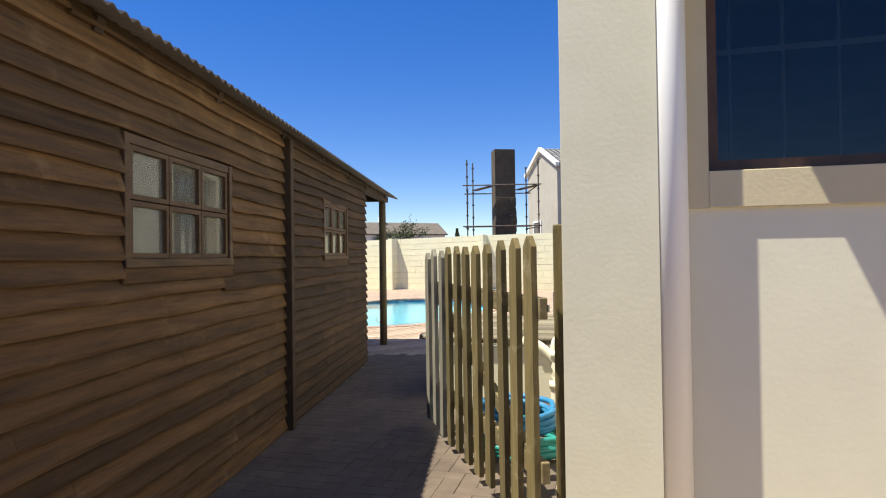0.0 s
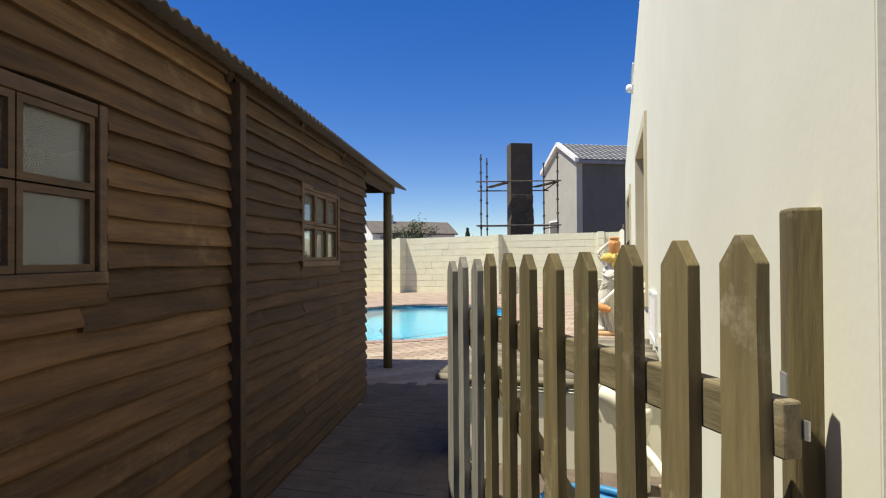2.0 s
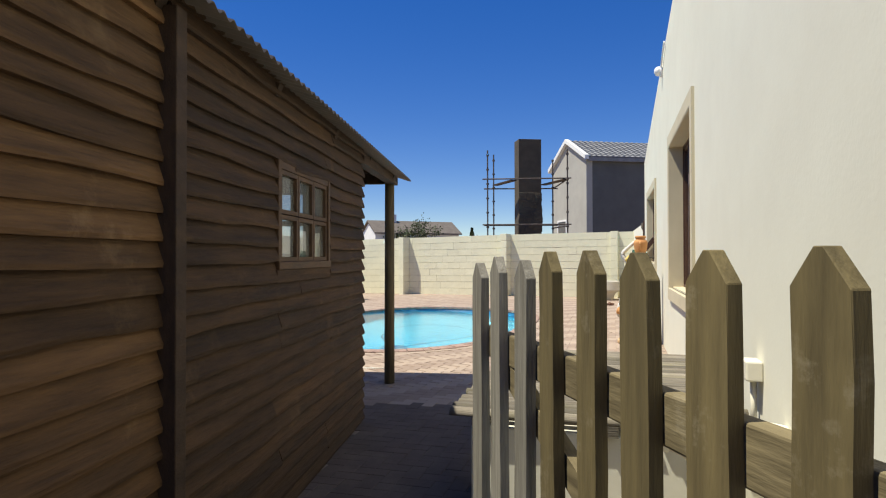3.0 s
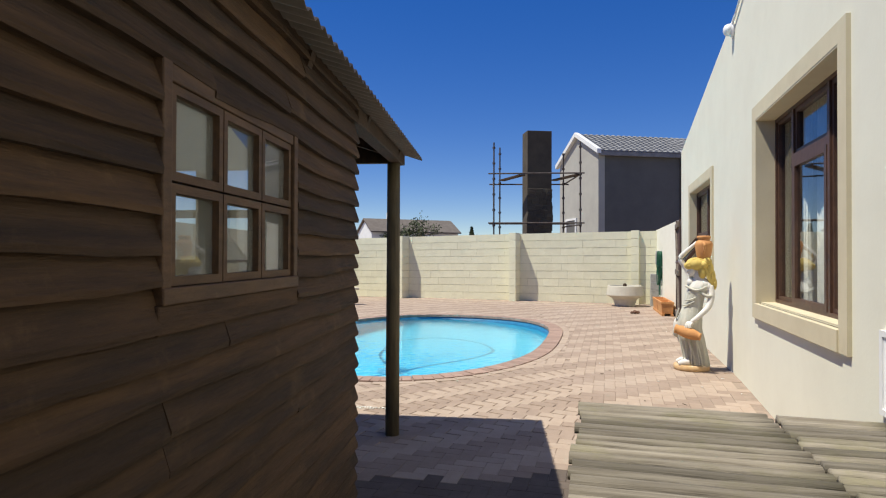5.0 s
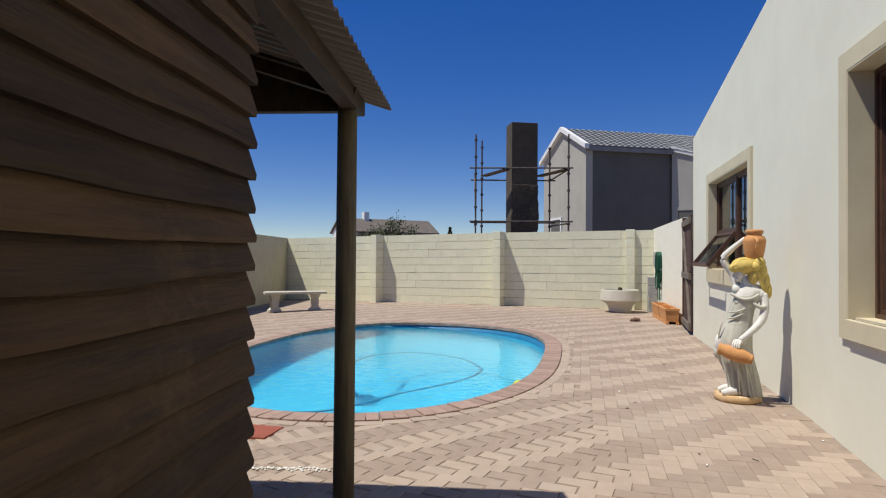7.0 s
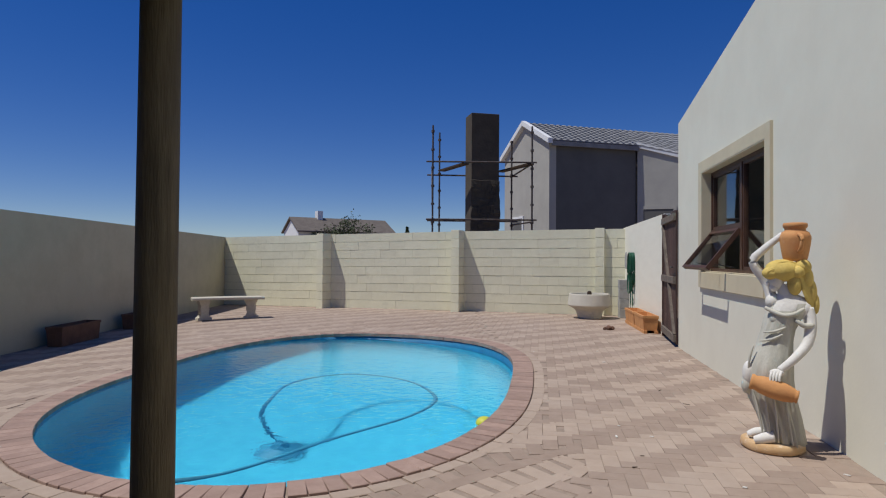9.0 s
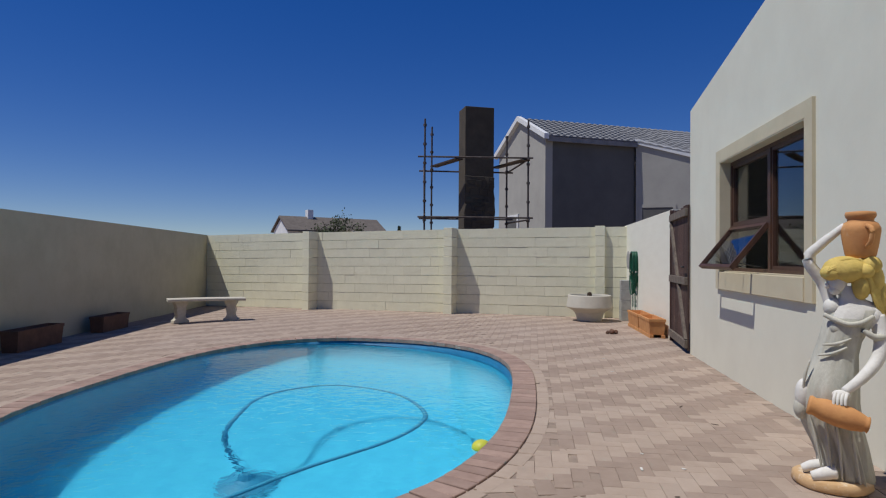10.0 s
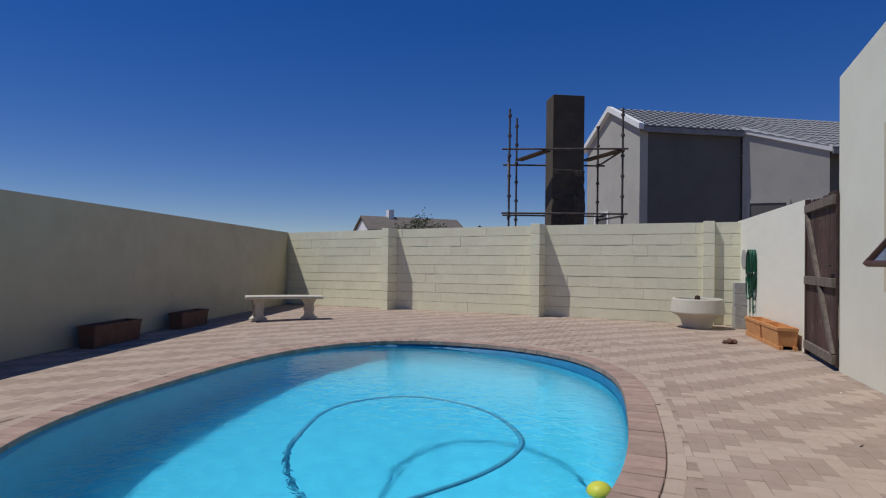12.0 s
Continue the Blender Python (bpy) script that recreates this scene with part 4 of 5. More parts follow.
    # shoulders, bowed head with a small nose
    for c, r in (((0.215, 0.0, 0.895), (0.054, 0.052, 0.062)), ((0.025, 0.0, 0.935), (0.05, 0.055, 0.05)), ((0.045, -0.025, 1.072), (0.052, 0.055, 0.06)), ((0.035, -0.035, 1.035), (0.034, 0.034, 0.034)),
                 ((-0.004, -0.05, 1.05), (0.012, 0.012, 0.016))):
        blob(c, r, 1, 18)
    limb(((0.025, 0.02, 0.94), (-0.02, 0.03, 1.06), (-0.10, 0.0, 1.185), (-0.035, 0.0, 1.265), (0.03, 0.01, 1.32), (0.085, 0.015, 1.365)), (0.038, 0.034, 0.030, 0.026, 0.022, 0.018), 1)
    limb(((0.235, 0.0, 0.90), (0.255, -0.02, 0.80), (0.235, -0.06, 0.69), (0.155, -0.13, 0.595), (0.07, -0.165, 0.525)), (0.042, 0.038, 0.034, 0.028, 0.021), 1)
    blob((0.055, -0.175, 0.51), (0.045, 0.026, 0.025), 1)
    for k in range(4):
        limb(((0.03 + 0.018 * k, -0.185, 0.52), (0.02 + 0.018 * k, -0.212, 0.495), (0.018 + 0.018 * k, -0.222, 0.465)), (0.010, 0.009, 0.007), 1, 8)
    # hair: combed cap, fringe, bun and falling locks
    for c, r in (((0.085, -0.015, 1.135), (0.115, 0.098, 0.072)), ((0.02, -0.055, 1.118), (0.062, 0.05, 0.042)), ((0.205, -0.015, 1.16), (0.058, 0.055, 0.05)), ((0.18, -0.05, 1.13), (0.045, 0.04, 0.04)),
                 ((0.225, 0.005, 1.085), (0.05, 0.052, 0.08)), ((0.255, 0.015, 1.0), (0.04, 0.042, 0.085)), ((0.285, 0.02, 0.93), (0.024, 0.03, 0.065)), ((0.16, -0.03, 1.05), (0.048, 0.045, 0.07))):
        blob(c, r, 2, 18)
    for k in range(7):
        u = k / 6
        limb(((-0.02 + 0.03 * u, -0.07 - 0.03 * math.sin(3.1 * u), 1.10 + 0.05 * u), (0.06 + 0.02 * u, -0.095 + 0.02 * u, 1.125 + 0.06 * u), (0.16, -0.065 + 0.02 * u, 1.13 + 0.05 * u), (0.21, -0.05, 1.15)),
             (0.007, 0.012, 0.011, 0.007), 2, 8)
        limb(((0.185, -0.055 + 0.02 * u, 1.12), (0.205 + 0.035 * u, -0.045 + 0.03 * u, 1.05), (0.235 + 0.045 * u, -0.03 + 0.04 * u, 0.96), (0.27 + 0.03 * u, -0.005 + 0.03 * u, 0.89)), (0.011, 0.014, 0.012, 0.005), 2, 8)
    # water jar on the head, long jug at the knee
    n = len(bm.faces)
    lathe(bm, [(0.068, 0.0), (0.078, 0.02), (0.09, 0.08), (0.099, 0.14), (0.098, 0.158), (0.085, 0.182), (0.066, 0.192), (0.066, 0.205), (0.074, 0.212), (0.078, 0.226), (0.074, 0.24), (0.05, 0.243), (0.046, 0.225)], 36, (0.163, 0.02, 1.195))
    paint(n, 0)
    limb(((0.185, -0.075, 1.36), (0.205, -0.115, 1.34), (0.20, -0.11, 1.28), (0.185, -0.068, 1.255)), (0.012, 0.013, 0.013, 0.011), 0, 10)
    n = len(bm.faces)
    jug = bmesh.new()
    lathe(jug, [(0.046, -0.142), (0.05, -0.13), (0.044, -0.112), (0.055, -0.07), (0.061, 0.0), (0.056, 0.07), (0.044, 0.12), (0.036, 0.137), (0.042, 0.147), (0.03, 0.152)], 28)
    jug.transform(Matrix.Translation((0.035, -0.195, 0.415)) @ Matrix.Rotation(radians(104), 4, "Y"))
    tmp = bpy.data.meshes.new("tmp")
    jug.to_mesh(tmp)
    jug.free()
    bm.from_mesh(tmp)
    bpy.data.meshes.remove(tmp)
    paint(n, 0)
    bmesh.ops.recalc_face_normals(bm, faces=bm.faces)
    me = bpy.data.meshes.new("statue")
    bm.to_mesh(me)
    bm.free()
    for mm in me_mats:
        me.materials.append(mm)
    ob = new("statue", me)
    x, y = 1.315, 10.46
    ob.matrix_world = pose(x, y, ground_z(x, y), 0, 0, -31) @ Matrix.Diagonal((0.9, 0.95, 1.0, 1))
    tagged(ob, "painted garden statue carrying two terracotta jugs", "statue")


build_statue()


# ---- bench, bowl, troughs ----
def build_bench():
    x, y = -5.28, 19.4
    b = thing("garden_bench", pose(x, y, ground_z(x, y), 0, 0, 27), "curved cast-stone garden bench on two carved legs", "bench")
    n, bm = 20, bmesh.new()
    rows = []
    for i in range(n + 1):
        t = -1 + 2 * i / n
        px, bow = 0.72 * t, 0.10 * (1 - t * t)
        rows.append([bm.verts.new((px, bow + d, z)) for d, z in ((-0.2, 0.42), (-0.21, 0.44), (-0.21, 0.465), (-0.2, 0.475), (0.2, 0.475), (0.21, 0.465), (0.21, 0.44), (0.2, 0.42))])
    for a, c in zip(rows, rows[1:]):
        for k in range(8):
            bm.faces.new((a[k], a[(k + 1) % 8], c[(k + 1) % 8], c[k]))
    bm.faces.new(rows[0])
    bm.faces.new(rows[-1][::-1])
    part("seat", bm, STONE, b)
    for px in (-0.48, 0.48):
        prof = [(0.15, 0), (0.15, 0.05), (0.10, 0.08), (0.075, 0.14), (0.095, 0.22), (0.08, 0.30), (0.11, 0.36), (0.14, 0.42)]
        outline = [(-w, z) for w, z in prof] + [(w, z) for w, z in prof[::-1]]
        bm = prism(bmesh.new(), outline, -0.07, 0.07, "y")
        bm.transform(Matrix.Translation((px, 0.05, 0)) @ Matrix.Rotation(radians(20 if px < 0 else -20), 4, "Z"))
        part("leg", bm, STONE, b)


build_bench()
x, y = 2.33, 19.22
bowl = thing("bowl_planter", pose(x, y, ground_z(x, y)), "wide cream concrete bowl planter standing on the paving", "planter")
bm = lathe(bmesh.new(), [(0.235, 0), (0.242, 0.015), (0.258, 0.09), (0.285, 0.16), (0.32, 0.20), (0.43, 0.262), (0.448, 0.277), (0.448, 0.292), (0.418, 0.50), (0.408, 0.515), (0.378, 0.515), (0.37, 0.495), (0.35, 0.36)], 56)
part("bowl", bm, BOWLSTONE, bowl)
part("soil", lathe(bmesh.new(), [(0.352, 0.364), (0.30, 0.38), (0.1, 0.39)], 24), SOIL, bowl, "dry dark soil")
# Small dark nozzle in the middle of the bowl.
part("stub", lathe(bmesh.new(), [(0.045, 0.38), (0.05, 0.52), (0.04, 0.56), (0.015, 0.57)], 10), BEAM, bowl, "small dark nozzle")


def build_trough(x, y, turn, l, w, h, mat, label, group, feet=True):
    m = pose(x, y, ground_z(x, y), 0, 0, turn)
    t = thing("trough_planter", m, label, "planter", group)
    z0 = 0.05 if feet else 0.0
    bm = bmesh.new()
    o = [(-l / 2, -w / 2), (l / 2, -w / 2), (l / 2, w / 2), (-l / 2, w / 2)]
    rings = [[bm.verts.new((a * k - 0.0, b * k2, z)) for a, b in o] for k, k2, z in ((0.97, 0.86, z0), (1, 1, h - 0.04), (1.02, 1.06, h - 0.04), (1.02, 1.06, h), (0.96, 0.86, h), (0.95, 0.8, h - 0.07))]
    for a, b in zip(rings, rings[1:]):
        for k in range(4):
            bm.faces.new((a[k], a[(k + 1) % 4], b[(k + 1) % 4], b[k]))
    bm.faces.new(rings[0])
    bm.faces.new(rings[-1])
    part("body", bm, mat, t)
    if feet:
        for k in (-1, 1):
            part("bearer", boxes((-l / 2 - 0.03, l / 2 + 0.03, k * w * 0.36 - 0.025, k * w * 0.36 + 0.025, 0.0, 0.05)), TERRACOTTA, t)
    return t


build_trough(2.705, 16.86, 82.0, 0.84, 0.24, 0.29, TERRACOTTA, "orange terracotta trough on flat clay feet by the wall", "troughs by the gate wall")
build_trough(2.84, 17.80, 82.0, 0.90, 0.24, 0.29, TERRACOTTA, "orange terracotta trough on flat clay feet by the wall", "troughs by the gate wall")
build_trough(-6.51, 16.08, 91.5, 1.05, 0.24, 0.30, OLDCLAY, "dark red clay trough against the shaded wall", "troughs by the shaded wall", False)
build_trough(-6.57, 18.25, 91.5, 0.92, 0.24, 0.28, OLDCLAY, "dark red clay trough against the shaded wall", "troughs by the shaded wall", False)

# ---- yard gate ----
GY = pose(2.46, 14.88, 0.085, 0, 0, 76.6)


def build_yard_gate():
    g = thing("yard_gate", GY, "closed dark weathered timber board gate", "gate")
    W = 1.34
    rnd = random.Random(5)
    for i in range(12):
        a = i * W / 12
        part("board", boxes((a + 0.002, a + W / 12 - 0.002, -0.012, 0.012, 0.03 + rnd.uniform(0, 0.015), 1.89 + rnd.uniform(-0.025, 0.012)), bevel=0.003), GATEWOOD, g)
    for z in (0.12, 0.92, 1.80):
        part("rail", boxes((0.0, W, 0.012, 0.05, z - 0.05, z + 0.05), bevel=0.004), GATEGREY, g)
    for a, b in ((0.16, 1.72),):
        l = math.hypot(W - 0.1, b - a)
        bm = boxes((0, l, 0.012, 0.046, -0.04, 0.04), m=Matrix.Translation((0.05, 0, a)) @ Matrix.Rotation(-math.atan2(b - a, W - 0.1), 4, "Y"))
        part("brace", bm, GATEGREY, g, "bare grey diagonal brace")
    part("bolt", rod(bmesh.new(), (0.03, 0.06, 1.1), (0.2, 0.06, 1.1), 0.012, 10), BLACK, g, "black sliding bolt")
    for x in (W + 0.01,):
        part("jamb", boxes((x, x + 0.045, -0.03, 0.03, -0.05, 1.93), bevel=0.004), GATEWOOD, g)


build_yard_gate()


# ---- hose reel, stacked blocks, small things by the gate wall ----
def build_hose_reel():
    h = thing("hose_hanger", pose(3.095, 18.78, 0, 0, 0, -7.3), "green garden hose hung beside a grey wall reel", "hose")
    bm = lathe(bmesh.new(), [(0.17, 0), (0.19, 0.012), (0.19, 0.02), (0.16, 0.026), (0.07, 0.03), (0.07, 0.10), (0.14, 0.104), (0.175, 0.112), (0.175, 0.122), (0.13, 0.126)], 28)
    bm.transform(Matrix.Translation((0.05, 0.34, 1.27)) @ Matrix.Rotation(radians(-90), 4, "Y"))
    part("reel", bm, GREYBLOCK, h, "grey round hose reel")
    part("hook", rod(bmesh.new(), (0.07, 0.0, 1.38), (-0.09, 0.0, 1.395), 0.012, 8), BLACK, h)
    rnd = random.Random(6)
    for i in range(10):
        w, d, o = 0.12 + rnd.uniform(-0.03, 0.04), 0.72 + rnd.uniform(-0.16, 0.12), 0.014 * i - 0.075
        c = rnd.uniform(-0.04, 0.04)
        loop = [(o, c - w * 0.5, 1.40), (o, c + w * 0.5, 1.40), (o, c + w, 1.2), (o, c + w * 0.9, 1.35 - d * 0.8), (o, c, 1.40 - d), (o, c - w * 0.9, 1.35 - d * 0.8), (o, c - w, 1.2)]
        part("coil", tube(bmesh.new(), spline(loop, 6, True), 0.011, 8, True), GREENHOSE, h, smooth=True)
    for a, b in ((0.10, 0.07), (-0.09, -0.13)):
        pts = [(-0.02, a, 0.95), (-0.025, a, 0.7), (-0.03, b, 0.45), (-0.03, b, 0.12)]
        part("hose_tail", tube(bmesh.new(), spline(pts, 5), 0.011, 8), GREENHOSE, h, smooth=True)
    st = random.Random(2)
    for i in range(4):
        b = thing("concrete_block", pose(3.105, 19.36, ground_z(3.1, 19.36) + 0.202 * i, 0, 0, -7.3 + st.uniform(-3, 3)), "bare grey concrete block in a stack", "block", "stacked concrete blocks")
        part("block", boxes((-0.115, 0.115, -0.1, 0.1, 0, 0.2), bevel=0.008), GREYBLOCK, b)


build_hose_reel()
x, y = 2.10, 16.95
bm = bmesh.new()
for k, (dx, dy, r) in enumerate(((0, 0, 0.045), (0.07, 0.02, 0.04), (-0.06, 0.03, 0.03))):
    q = bmesh.ops.create_icosphere(bm, subdivisions=2, radius=r, matrix=Matrix.Translation((dx, dy, r * 0.7)))
    for v in q["verts"]:
        v.co += 0.012 * noise.noise_vector(v.co * 25 + Vector((k, 0, 0)))
        v.co.z = max(v.co.z, 0.0)
solid("rubble", bm, OLDCLAY, "small broken lump of clay on the paving", "rubble", "", pose(x, y, ground_z(x, y)))
x, y = -2.42, 9.42
vb = thing("valve_lid", pose(x, y, ground_z(x, y), 0, 0, -9.5), "square rust-red valve lid set in the paving", "lid")
part("cover", boxes((-0.14, 0.14, -0.14, 0.14, -0.01, 0.012), bevel=0.004), RUST, vb)

# ---- pool hose, cleaner, float ----
wz = WATER_Z - 0.02
ph = thing("pool_cleaner", None, "suction pool cleaner with a long floating hose", "pool cleaner")
path = [(-2.75, 9.98, 0.0), (-2.12, 10.32, wz), (-1.58, 11.04, wz), (-1.09, 11.62, wz), (-0.86, 12.1, wz), (-0.85, 12.5, wz), (-1.07, 13.05, wz), (-1.42, 13.38, wz), (-1.83, 13.5, wz),
        (-2.2, 13.28, wz - 0.01), (-2.39, 12.9, wz - 0.03), (-2.4, 12.35, wz - 0.10), (-2.42, 12.15, wz - 0.35), (-2.36, 12.08, -0.8), (-2.22, 12.05, -1.2)]
part("hose", tube(bmesh.new(), spline(path, 8), 0.021, 10), DARKHOSE, ph, smooth=True)
bm = lathe(bmesh.new(), [(0.22, -1.36), (0.23, -1.34), (0.16, -1.29), (0.08, -1.23), (0.05, -1.15)], 24, (-2.22, 12.05, 0))
part("cleaner_head", bm, DARKHOSE, ph, "dark blue cleaner head on the pool floor")
bm = bmesh.new()
bmesh.ops.create_uvsphere(bm, u_segments=20, v_segments=12, radius=0.07, matrix=Matrix.Translation((-0.43, 11.46, wz + 0.02)) @ Matrix.Diagonal((1, 1, 0.8, 1)))
solid("chlorine_float", bm, YELLOW, "yellow-green chlorine float at the pool edge", "float", smooth=True)


# ---- coiled hoses behind the picket gate ----
def build_coil(name, mat, label, cx, cy, z0, loops, seed, r0):
    rnd = random.Random(seed)
    pts = []
    n = loops * 14
    for i in range(n):
        a = 2 * math.pi * i / 14 + 0.3 * math.sin(i * 0.21 + seed)
        r = r0 * (0.82 + 0.25 * noise.noise((i * 0.13, seed, 0)) + 0.12 * rnd.random())
        pts.append((cx + r * 0.95 * math.cos(a), cy + r * 1.15 * math.sin(a), z0 + 0.018 + 0.02 * (i / 14) + 0.015 * rnd.random()))
    h = thing(name, None, label, "hose", "coiled hoses")
    part("coil", tube(bmesh.new(), spline(pts, 3), 0.019, 8), mat, h, smooth=True)


build_coil("pool_hose", HOSE, "thick blue pool hose coiled on the ground", 0.20, 3.72, 0.08, 7, 1, 0.31)
build_coil("garden_hose", TEALHOSE, "teal garden hose coiled in a heap", 0.26, 3.62, 0.0, 5, 2, 0.30)

# ---- neighbouring house, chimney and scaffold beyond the wall ----
NB = pose(2.75, 26.3, 0, 0, 0, 16)


def build_neighbour():
    h = thing("neighbour_house", NB, "grey plastered house with a grey tiled roof beyond the wall", "house")
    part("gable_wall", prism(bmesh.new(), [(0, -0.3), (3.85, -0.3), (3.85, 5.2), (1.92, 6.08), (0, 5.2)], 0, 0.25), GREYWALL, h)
    part("front_wall", boxes((0.25, 3.28, 0.02, 0.25, -0.3, 5.15)), DARKWALL, h, "charcoal toned wall")
    turn = Matrix.Translation((3.28, -0.06, 0)) @ Matrix.Rotation(radians(-36), 4, "Z")
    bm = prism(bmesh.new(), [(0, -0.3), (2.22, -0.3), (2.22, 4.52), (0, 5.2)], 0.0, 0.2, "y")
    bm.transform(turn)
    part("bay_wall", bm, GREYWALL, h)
    part("bay_return", boxes((2.02, 2.22, 0.2, 3.0, -0.3, 4.50), m=turn), DARKWALL, h, "charcoal toned wall")
    part("side_wall", boxes((5.3, 11.0, -0.9, -0.7, -0.3, 4.45)), DARKWALL, h, "charcoal toned wall")
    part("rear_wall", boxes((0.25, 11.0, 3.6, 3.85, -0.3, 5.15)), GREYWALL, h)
    # roof of overlapping tiles
    bm = bmesh.new()
    for sgn in (1, -1):
        courses, cols = 11, 240
        for c in range(courses):
            f0, f1 = c / courses, (c + 1) / courses
            prev = None
            for i in range(cols + 1):
                x = -0.12 + 11.2 * i / cols
                w = 0.014 * math.cos(2 * math.pi * i / 5)
                out = min(max(x - 3.3, 0.0) * 0.72, 1.36)  # the eave runs out with the slanting bay
                e = (-0.16 - out, 5.16 - 0.48 * out) if sgn > 0 else (4.0, 5.16)
                a = (e[0] + (1.92 - e[0]) * f0, e[1] + (6.16 - e[1]) * f0 + 0.045)
                b = (e[0] + (1.92 - e[0]) * f1, e[1] + (6.16 - e[1]) * f1 + 0.018)
                cur = [bm.verts.new((x, a[0], a[1] - 0.04)), bm.verts.new((x, a[0], a[1] + w)), bm.verts.new((x, b[0], b[1] + w))]
                if prev:
                    bm.faces.new((prev[0], cur[0], cur[1], prev[1]))
                    bm.faces.new((prev[1], cur[1], cur[2], prev[2]))
                prev = cur
    tagged(part("roof", bm, TILE, h, "grey concrete roof tiles"), kind="stuff")
    for a, b in (((-0.14, -0.2, 5.06), (-0.14, 1.92, 6.06)), ((-0.14, 4.04, 5.06), (-0.14, 1.92, 6.06))):
        (x0, y0, z0), (x1, y1, z1) = a, b
        bm = prism(bmesh.new(), [(y0, z0), (y1, z1), (y1, z1 + 0.17), (y0, z0 + 0.17)], -0.14, 0.02)
        part("barge_board", bm, WHITE, h, "white barge board")
    part("fascia", boxes((0.02, 3.28, -0.16, -0.10, 5.00, 5.15)), TILE, h)
    part("fascia", boxes((5.1, 11.0, -1.48, -1.42, 4.36, 4.50)), TILE, h)
    bm = prism(bmesh.new(), [(-0.03, 5.12), (2.28, 4.42), (2.28, 4.60), (-0.03, 5.30)], -0.06, 0.0, "y")
    bm.transform(turn)
    part("bay_barge", bm, WHITE, h, "white barge board")
    w = part("window", boxes((0.2, 1.15, -0.012, 0.0, 1.9, 3.0), m=turn), DARKWALL, h)
    part("frame", boxes((0.1, 1.25, -0.03, 0.0, 3.0, 3.12), (1.15, 1.25, -0.03, 0.0, 1.9, 3.0), (0.1, 0.2, -0.03, 0.0, 1.9, 3.0), m=turn), GREYWALL, w)
    w = part("window", boxes((-0.03, 0.0, 2.1, 3.0, 1.6, 2.75)), DARKWALL, h)
    part("frame", boxes((-0.05, 0.0, 2.0, 3.1, 2.75, 2.83), (-0.05, 0.0, 3.0, 3.1, 1.6, 2.75), (-0.05, 0.0, 2.0, 2.1, 1.6, 2.75)), WHITE, w)


build_neighbour()


def build_chimney():
    c = thing("chimney", pose(0.066, 23.6, 0, 0, 0, 13), "tall dark plastered chimney still being built", "chimney")
    part("shaft", boxes((0.0, 0.82, 0.0, 0.65, -0.3, 5.42), bevel=0.01), CHIMNEY, c)
    rnd = random.Random(12)
    z = -0.2
    while z < 3.5:
        # courses of rough stones under a thin coat of render
        x = -0.005
        tall = rnd.uniform(0.07, 0.12)
        while x < 0.80:
            w = min(rnd.uniform(0.10, 0.34), 0.845 - x)
            f = rnd.uniform(0.004, 0.03)
            bm = boxes((x, x + w, -f, 0.01, z - rnd.uniform(0, 0.03), z + tall + rnd.uniform(-0.012, 0.03)), bevel=0.018)
            for v in bm.verts:
                v.co += 0.035 * noise.noise_vector(v.co * 5.0)
            part("stone", bm, CHIMNEY, c)
            x += w
        z += tall


build_chimney()


def build_scaffold():
    s = thing("scaffold", None, "rusty steel tube scaffold round the chimney", "scaffold")
    for x, y, z in ((-1.02, 23.15, 4.95), (-0.84, 24.35, 5.0), (1.72, 23.2, 4.95), (1.32, 24.6, 4.75)):
        p = part("standard", rod(bmesh.new(), (x, y, -0.1), (x, y, z), 0.026, 10), STEEL, s)
        for k in range(7):
            part("coupler", rod(bmesh.new(), (x, y, 1.75 + 0.5 * k), (x, y, 1.81 + 0.5 * k), 0.047, 8), STEEL, p)
    tubes = [((-1.2, 23.15, 3.95), (1.85, 23.2, 3.95)), ((-1.2, 24.4, 3.75), (1.5, 24.6, 3.75)), ((-1.2, 23.15, 2.36), (1.85, 23.2, 2.36)), ((-1.2, 24.4, 2.4), (1.5, 24.6, 2.4)),
             ((-1.02, 23.0, 3.9), (-1.06, 24.6, 3.85)), ((1.72, 23.0, 3.9), (1.32, 24.8, 3.75)), ((-1.02, 23.0, 2.3), (-1.06, 24.6, 2.3)), ((1.72, 23.0, 2.3), (1.32, 24.8, 2.3)),
             ((-1.02, 23.12, 2.4), (-1.06, 24.4, 3.9))]
    for a, b in tubes:
        part("ledger", rod(bmesh.new(), a, b, 0.024, 10), STEEL, s)
    for a, b in (((-0.12, 23.1, 3.87), (-0.78, 24.5, 3.80)), ((1.66, 23.1, 3.87), (0.98, 24.6, 3.80))):
        d = Vector(b) - Vector(a)
        bm = boxes((0, d.length, -0.11, 0.11, 0.0, 0.04), m=Matrix.Translation(a) @ Matrix.Rotation(math.atan2(d.y, d.x), 4, "Z"))
        part("plank", bm, BEAM, s, "dark scaffold plank")


build_scaffold()


def build_far_house(x, y, l, w, zr, ze, turn, label):
    h = thing("far_house", pose(x, y, 0, 0, 0, turn), label, "house", "far houses")
    part("wall", prism(bmesh.new(), [(-w / 2, -0.2), (w / 2, -0.2), (w / 2, ze), (0, zr - 0.1), (-w / 2, ze)], 0, l), WHITE, h)
    bm = bmesh.new()
    for k in (-1, 1):
        prism(bm, [(k * (w / 2 + 0.3), ze - 0.12), (0, zr), (0, zr + 0.1), (k * (w / 2 + 0.3), ze - 0.02)], -0.15, l + 0.15)
    part("roof", bm, FARTILE, h)
    return h


